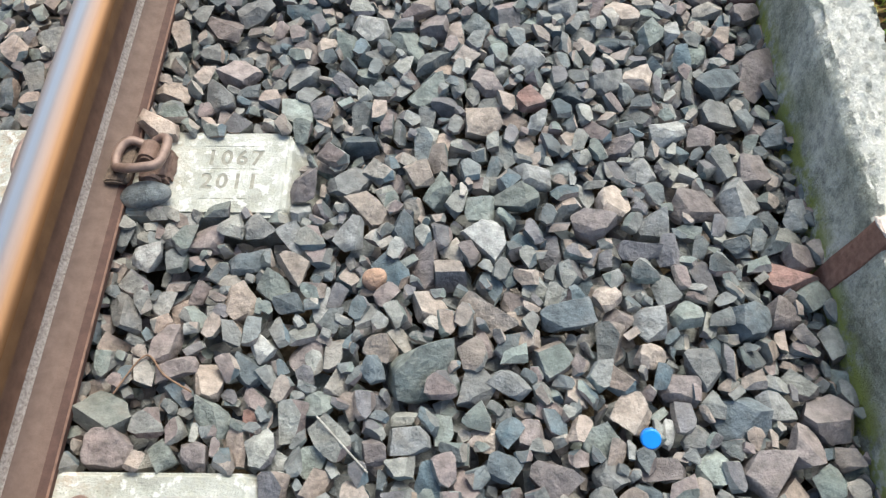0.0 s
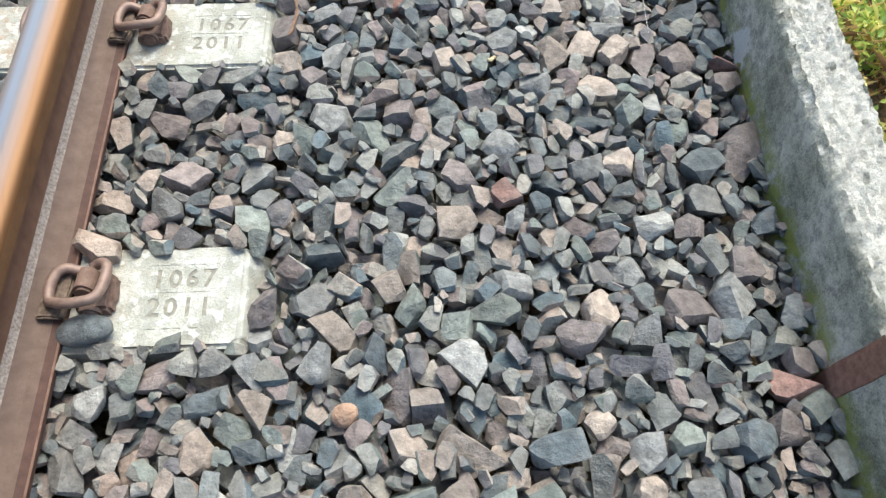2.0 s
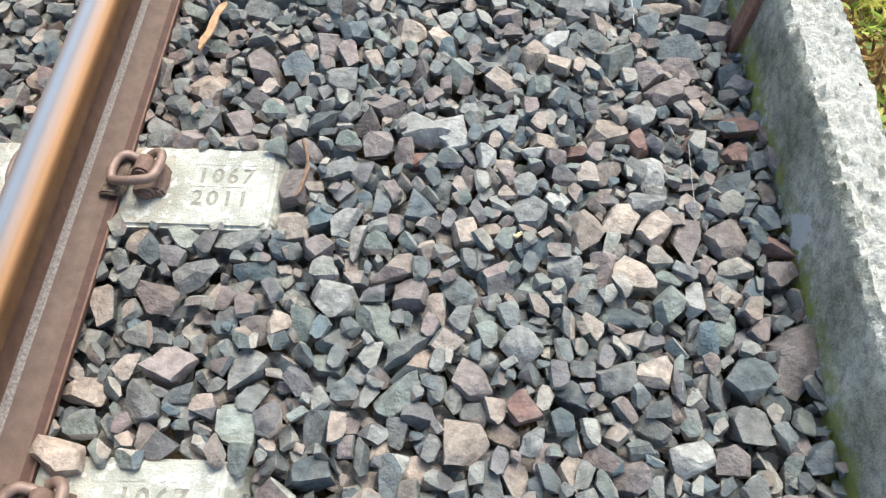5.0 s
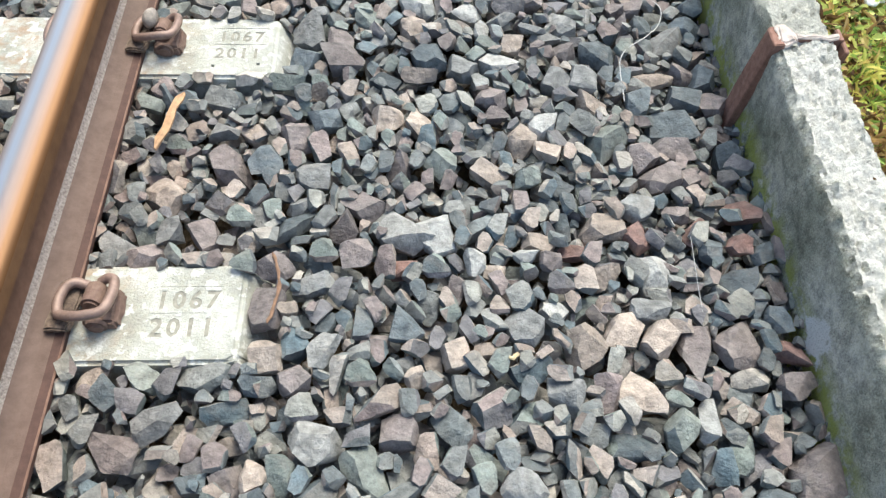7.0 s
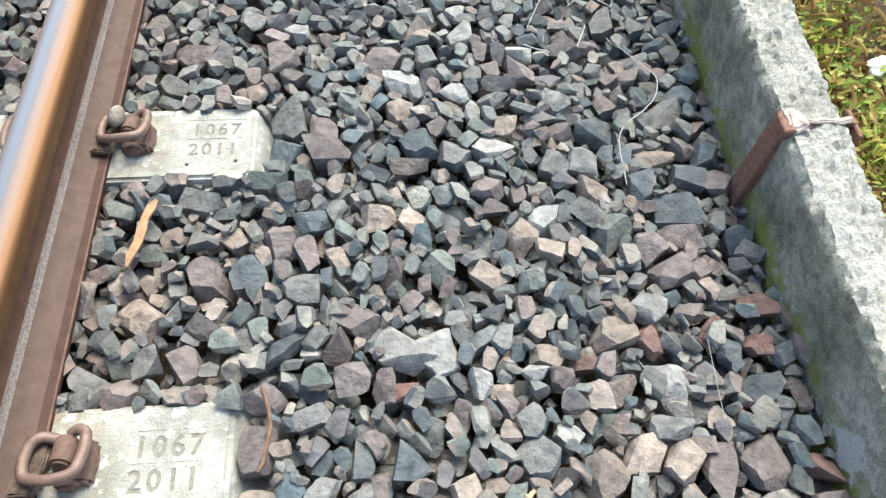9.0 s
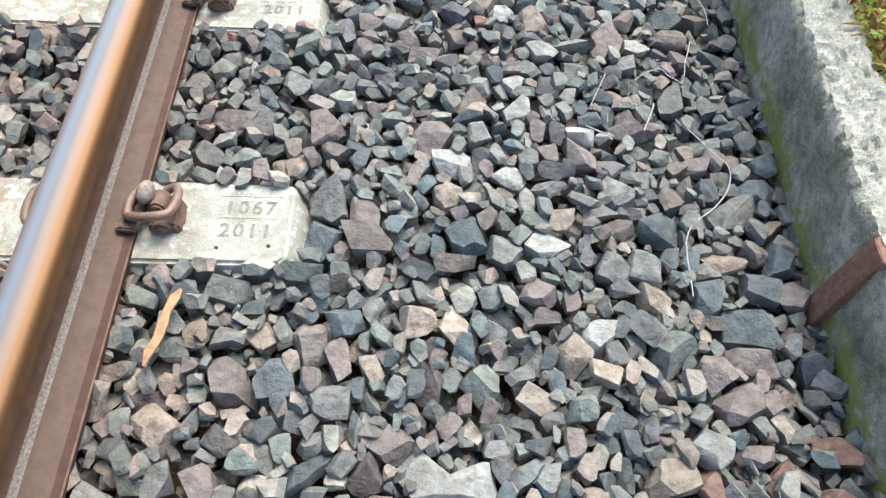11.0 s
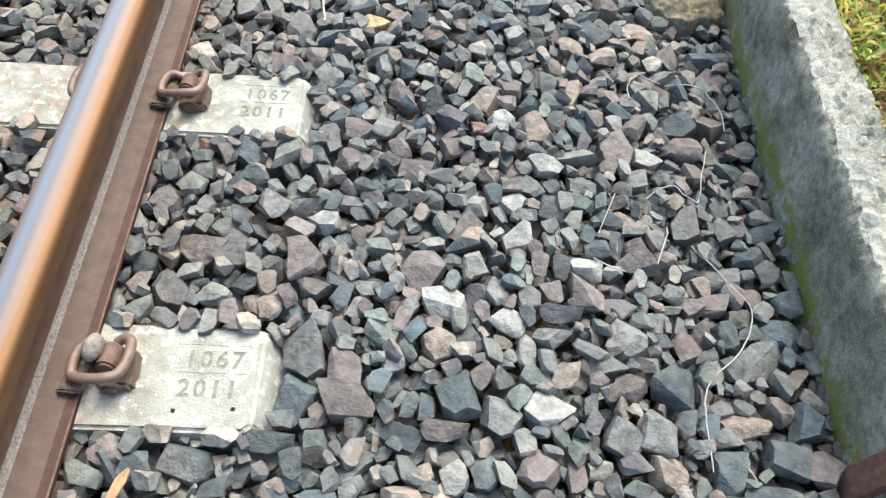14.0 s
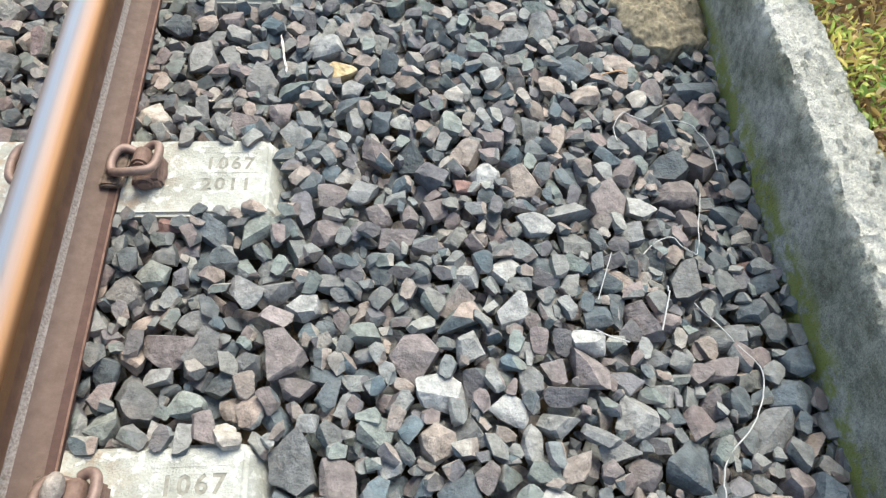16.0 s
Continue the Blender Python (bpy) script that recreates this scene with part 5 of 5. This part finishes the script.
def splinter(name, pts, width, thick, mat, label, category):
    """A flat split piece along a line, ragged at its ends."""
    bm = bmesh.new()
    rows = []
    count = len(pts)
    for i, p in enumerate(pts):
        a, c = Vector(pts[max(i - 1, 0)]), Vector(pts[min(i + 1, count - 1)])
        ahead = (c - a).normalized()
        side = ahead.cross(Vector((0, 0, 1))).normalized()
        w = width * (0.30 if i in (0, count - 1) else 0.7 if i == 1 else 1) * (0.85 + 0.6 * noise.noise(Vector((i * 1.37, 2.2, 0))))
        p = Vector(p) + side * width * 0.35 * noise.noise(Vector((i * 2.3, 5, 1)))
        rows.append([bm.verts.new(p + side * w * s + Vector((0, 0, h * thick))) for s, h in ((-0.5, 0), (-0.42, 0.9), (0.1, 1.1), (0.5, 0.7), (0.46, 0))])
    for a, b in zip(rows, rows[1:]):
        for k in range(5):
            bm.faces.new((a[k], b[k], b[(k + 1) % 5], a[(k + 1) % 5]))
    bm.faces.new(rows[0])
    bm.faces.new(rows[-1][::-1])
    bmesh.ops.recalc_face_normals(bm, faces=bm.faces[:])
    me = bpy.data.meshes.new(name)
    bm.to_mesh(me)
    bm.free()
    me.materials.append(mat)
    return tagged(new(name, me), label, category)


def draped(points, lift=0.002):
    """Points laid over the ballast: x, y become x, y, height, with the dips bridged."""
    fine, count = [], len(points)
    for i in range(count - 1):
        a, b, c, d = (Vector(points[min(max(i + k, 0), count - 1)]) for k in (-1, 0, 1, 2))
        for s in range(6):
            u = s / 6
            q = 0.5 * (2 * b + (c - a) * u + (2 * a - 5 * b + 4 * c - d) * u * u + (3 * b - a - 3 * c + d) * u ** 3)
            fine.append((q.x, q.y))
    fine.append(points[-1])
    zs = [ground_at(x, y) for x, y in fine]
    out = []
    for i, (x, y) in enumerate(fine):
        near = zs[max(0, i - 6):i + 7]
        out.append((x, y, 0.5 * max(near) + 0.5 * sum(near) / len(near) + lift))
    return out


splinter("wood_splinter", [(0.096, 0.890, 0.006), (0.102, 0.912, 0.010), (0.105, 0.936, 0.013), (0.113, 0.960, 0.016), (0.117, 0.984, 0.017), (0.126, 1.008, 0.017), (0.130, 1.026, 0.014)], 0.020, 0.007, M_WOOD, "long split sliver of pale orange wood", "wood splinter")
splinter("dry_leaf_stalk", draped([(0.345, 0.525), (0.356, 0.575), (0.355, 0.615), (0.340, 0.660)]), 0.007, 0.003, M_TWIG, "curled dry brown leaf stalk beside the sleeper", "dry leaf")
splinter("straw", draped([(0.302, 2.062), (0.293, 2.120), (0.284, 2.182)]), 0.006, 0.003, M_PALE, "short pale straw lying on the ballast", "straw")
splinter("wood_chip", draped([(0.735, 0.468), (0.752, 0.476)]), 0.009, 0.005, M_YELLOW, "small yellow wood chip", "wood chip")


def strand(name, points, radius, mat, label, category, group=""):
    me = bpy.data.meshes.new(name)
    bm = tube(draped(points), radius, 6)
    for f in bm.faces:
        f.smooth = True
    bm.to_mesh(me)
    bm.free()
    me.materials.append(mat)
    return tagged(new(name, me), label, category, group)


WIRE_LABEL = "thin pale wire lying loosely over the ballast"
strand("wire", [(1.008, 1.897), (1.009, 1.937), (1.037, 1.978), (1.061, 1.970), (1.090, 1.955)], 0.0012, M_WIRE, WIRE_LABEL, "wire", "loose wires")
strand("wire", [(1.105, 1.960), (1.150, 1.967), (1.203, 1.945), (1.228, 1.896), (1.226, 1.833)], 0.0012, M_WIRE, WIRE_LABEL, "wire", "loose wires")
strand("wire", [(1.167, 1.767), (1.150, 1.720), (1.133, 1.676), (1.125, 1.640), (1.112, 1.611), (1.087, 1.624), (1.070, 1.648), (1.034, 1.638), (1.005, 1.613)], 0.0012, M_WIRE, WIRE_LABEL, "wire", "loose wires")
strand("wire", [(1.140, 1.420), (1.172, 1.376), (1.161, 1.324), (1.117, 1.267), (1.064, 1.223), (1.040, 1.180), (1.034, 1.140), (1.030, 1.060)], 0.0014, M_WIRE, WIRE_LABEL, "wire", "loose wires")
strand("wire", [(0.931, 1.602), (0.893, 1.518), (0.885, 1.500)], 0.0010, M_WIRE, WIRE_LABEL, "wire", "loose wires")
strand("wire", [(0.868, 1.440), (0.895, 1.425), (0.925, 1.416)], 0.0014, M_WIRE, WIRE_LABEL, "wire", "loose wires")
strand("wire", [(1.035, 1.540), (1.026, 1.514), (0.991, 1.436)], 0.0014, M_WIRE, WIRE_LABEL, "wire", "loose wires")
strand("wire", [(1.085, 1.510), (1.110, 1.475), (1.140, 1.430)], 0.0014, M_WIRE, WIRE_LABEL, "wire", "loose wires")
strand("wire", [(1.098, 0.720), (1.090, 0.640), (1.083, 0.560)], 0.0006, M_WIRE, "very thin grey wire sticking out of the ballast", "wire", "loose wires")
strand("twig", [(0.090, -0.425), (0.125, -0.365), (0.160, -0.395), (0.205, -0.420)], 0.0015, M_TWIG, "bent brown dry twig on the ballast", "twig", "dry twigs")
strand("twig", [(0.395, -0.455), (0.440, -0.500), (0.475, -0.535)], 0.0016, M_PALE, "thin straight pale dry stalk on the ballast", "twig", "dry twigs")
strand("twig", [(1.000, 2.100), (1.055, 2.115), (1.110, 2.122)], 0.0022, M_WOOD, "orange dry twig near the concrete lump", "twig", "dry twigs")


# ---- plants behind the wall ----
def leaf_scatter(name, count, mat, low, high, size, seed, patch, upright, label, slim=0.8, dense=0.25):
    """Many single folded leaves over the bank."""
    r = np.random.default_rng(seed)
    verts, faces = [], []
    outline = ((0, 0), (0.28, 0.30), (0.62, 0.34), (1.0, 0.0), (0.62, -0.34), (0.28, -0.30))
    made = 0
    while made < count:
        y = r.uniform(Y_START + 0.1, Y_END - 0.1)
        x = wall_x(y) + 0.105 + r.uniform(0, 1) ** 1.3 * 0.85
        if noise.noise(Vector((x * 4.5, y * 4.5, patch))) < r.uniform(-0.35, dense):
            continue
        if mat is M_LEAF and y > 1.45 and r.uniform() < 0.6:
            continue
        s = size * r.uniform(0.5, 1.3)
        tall = 1.0 + 1.6 * min(1, max(0, (y - 1.35) / 0.3))
        z = r.uniform(low, high) * tall + 0.05 * noise.noise(Vector((x * 5, y * 5, 0.3)))
        turn = Euler((r.normal(0, 0.5), r.normal(-upright, 0.4), r.uniform(0, 6.283))).to_matrix()
        at = len(verts)
        for u, w in outline:
            p = turn @ Vector((u * s, w * s * slim, abs(w) * s * 0.35 - u * u * s * 0.25))
            verts.append((x + p.x, y + p.y, max(0.012, z + p.z)))
        faces += [(at, at + 1, at + 2, at + 3), (at, at + 3, at + 4, at + 5)]
        made += 1
    return tagged(mesh_object(name, verts, faces, mat), label, "plants", kind="stuff")


leaf_scatter("ground_cover", 15000, M_LEAF, 0.02, 0.085, 0.021, 3, 0.0, 0.25, "low yellow-green leafy ground cover behind the wall", dense=0.45)
leaf_scatter("grass_blades", 22000, M_LEAF, 0.02, 0.07, 0.034, 8, 3.0, 0.9, "tufts of yellow-green blades behind the wall", 0.16, 0.40)
leaf_scatter("leaf_litter", 16000, M_LITTER, 0.015, 0.05, 0.022, 4, 7.0, 0.0, "brown and golden dead leaves on the soil")
leaf_scatter("dry_stalks", 9000, M_LITTER, 0.02, 0.08, 0.050, 6, 5.0, 0.7, "thin dry brown stalks among the plants", 0.08)


def crumpled_paper(x, y, z, size, seed):
    bm = bmesh.new()
    bmesh.ops.create_icosphere(bm, subdivisions=3, radius=0.5)
    for v in bm.verts:
        v.co *= 1 + 0.55 * noise.noise(v.co * 3.0 + Vector((seed, 1, 0)))
        v.co = Vector((v.co.x * size, v.co.y * size * 0.7, v.co.z * size * 0.4))
    me = bpy.data.meshes.new("paper_litter")
    bm.to_mesh(me)
    bm.free()
    me.materials.append(M_PAPER)
    ob = new("paper_litter", me)
    ob.matrix_world = pose(x, y, z, 0, 0, 20 * seed)
    return tagged(ob, "crumpled white paper litter among the plants", "litter", "paper litter")


crumpled_paper(1.580, 1.255, 0.085, 0.058, 2)
crumpled_paper(1.425, 0.200, 0.100, 0.065, 5)
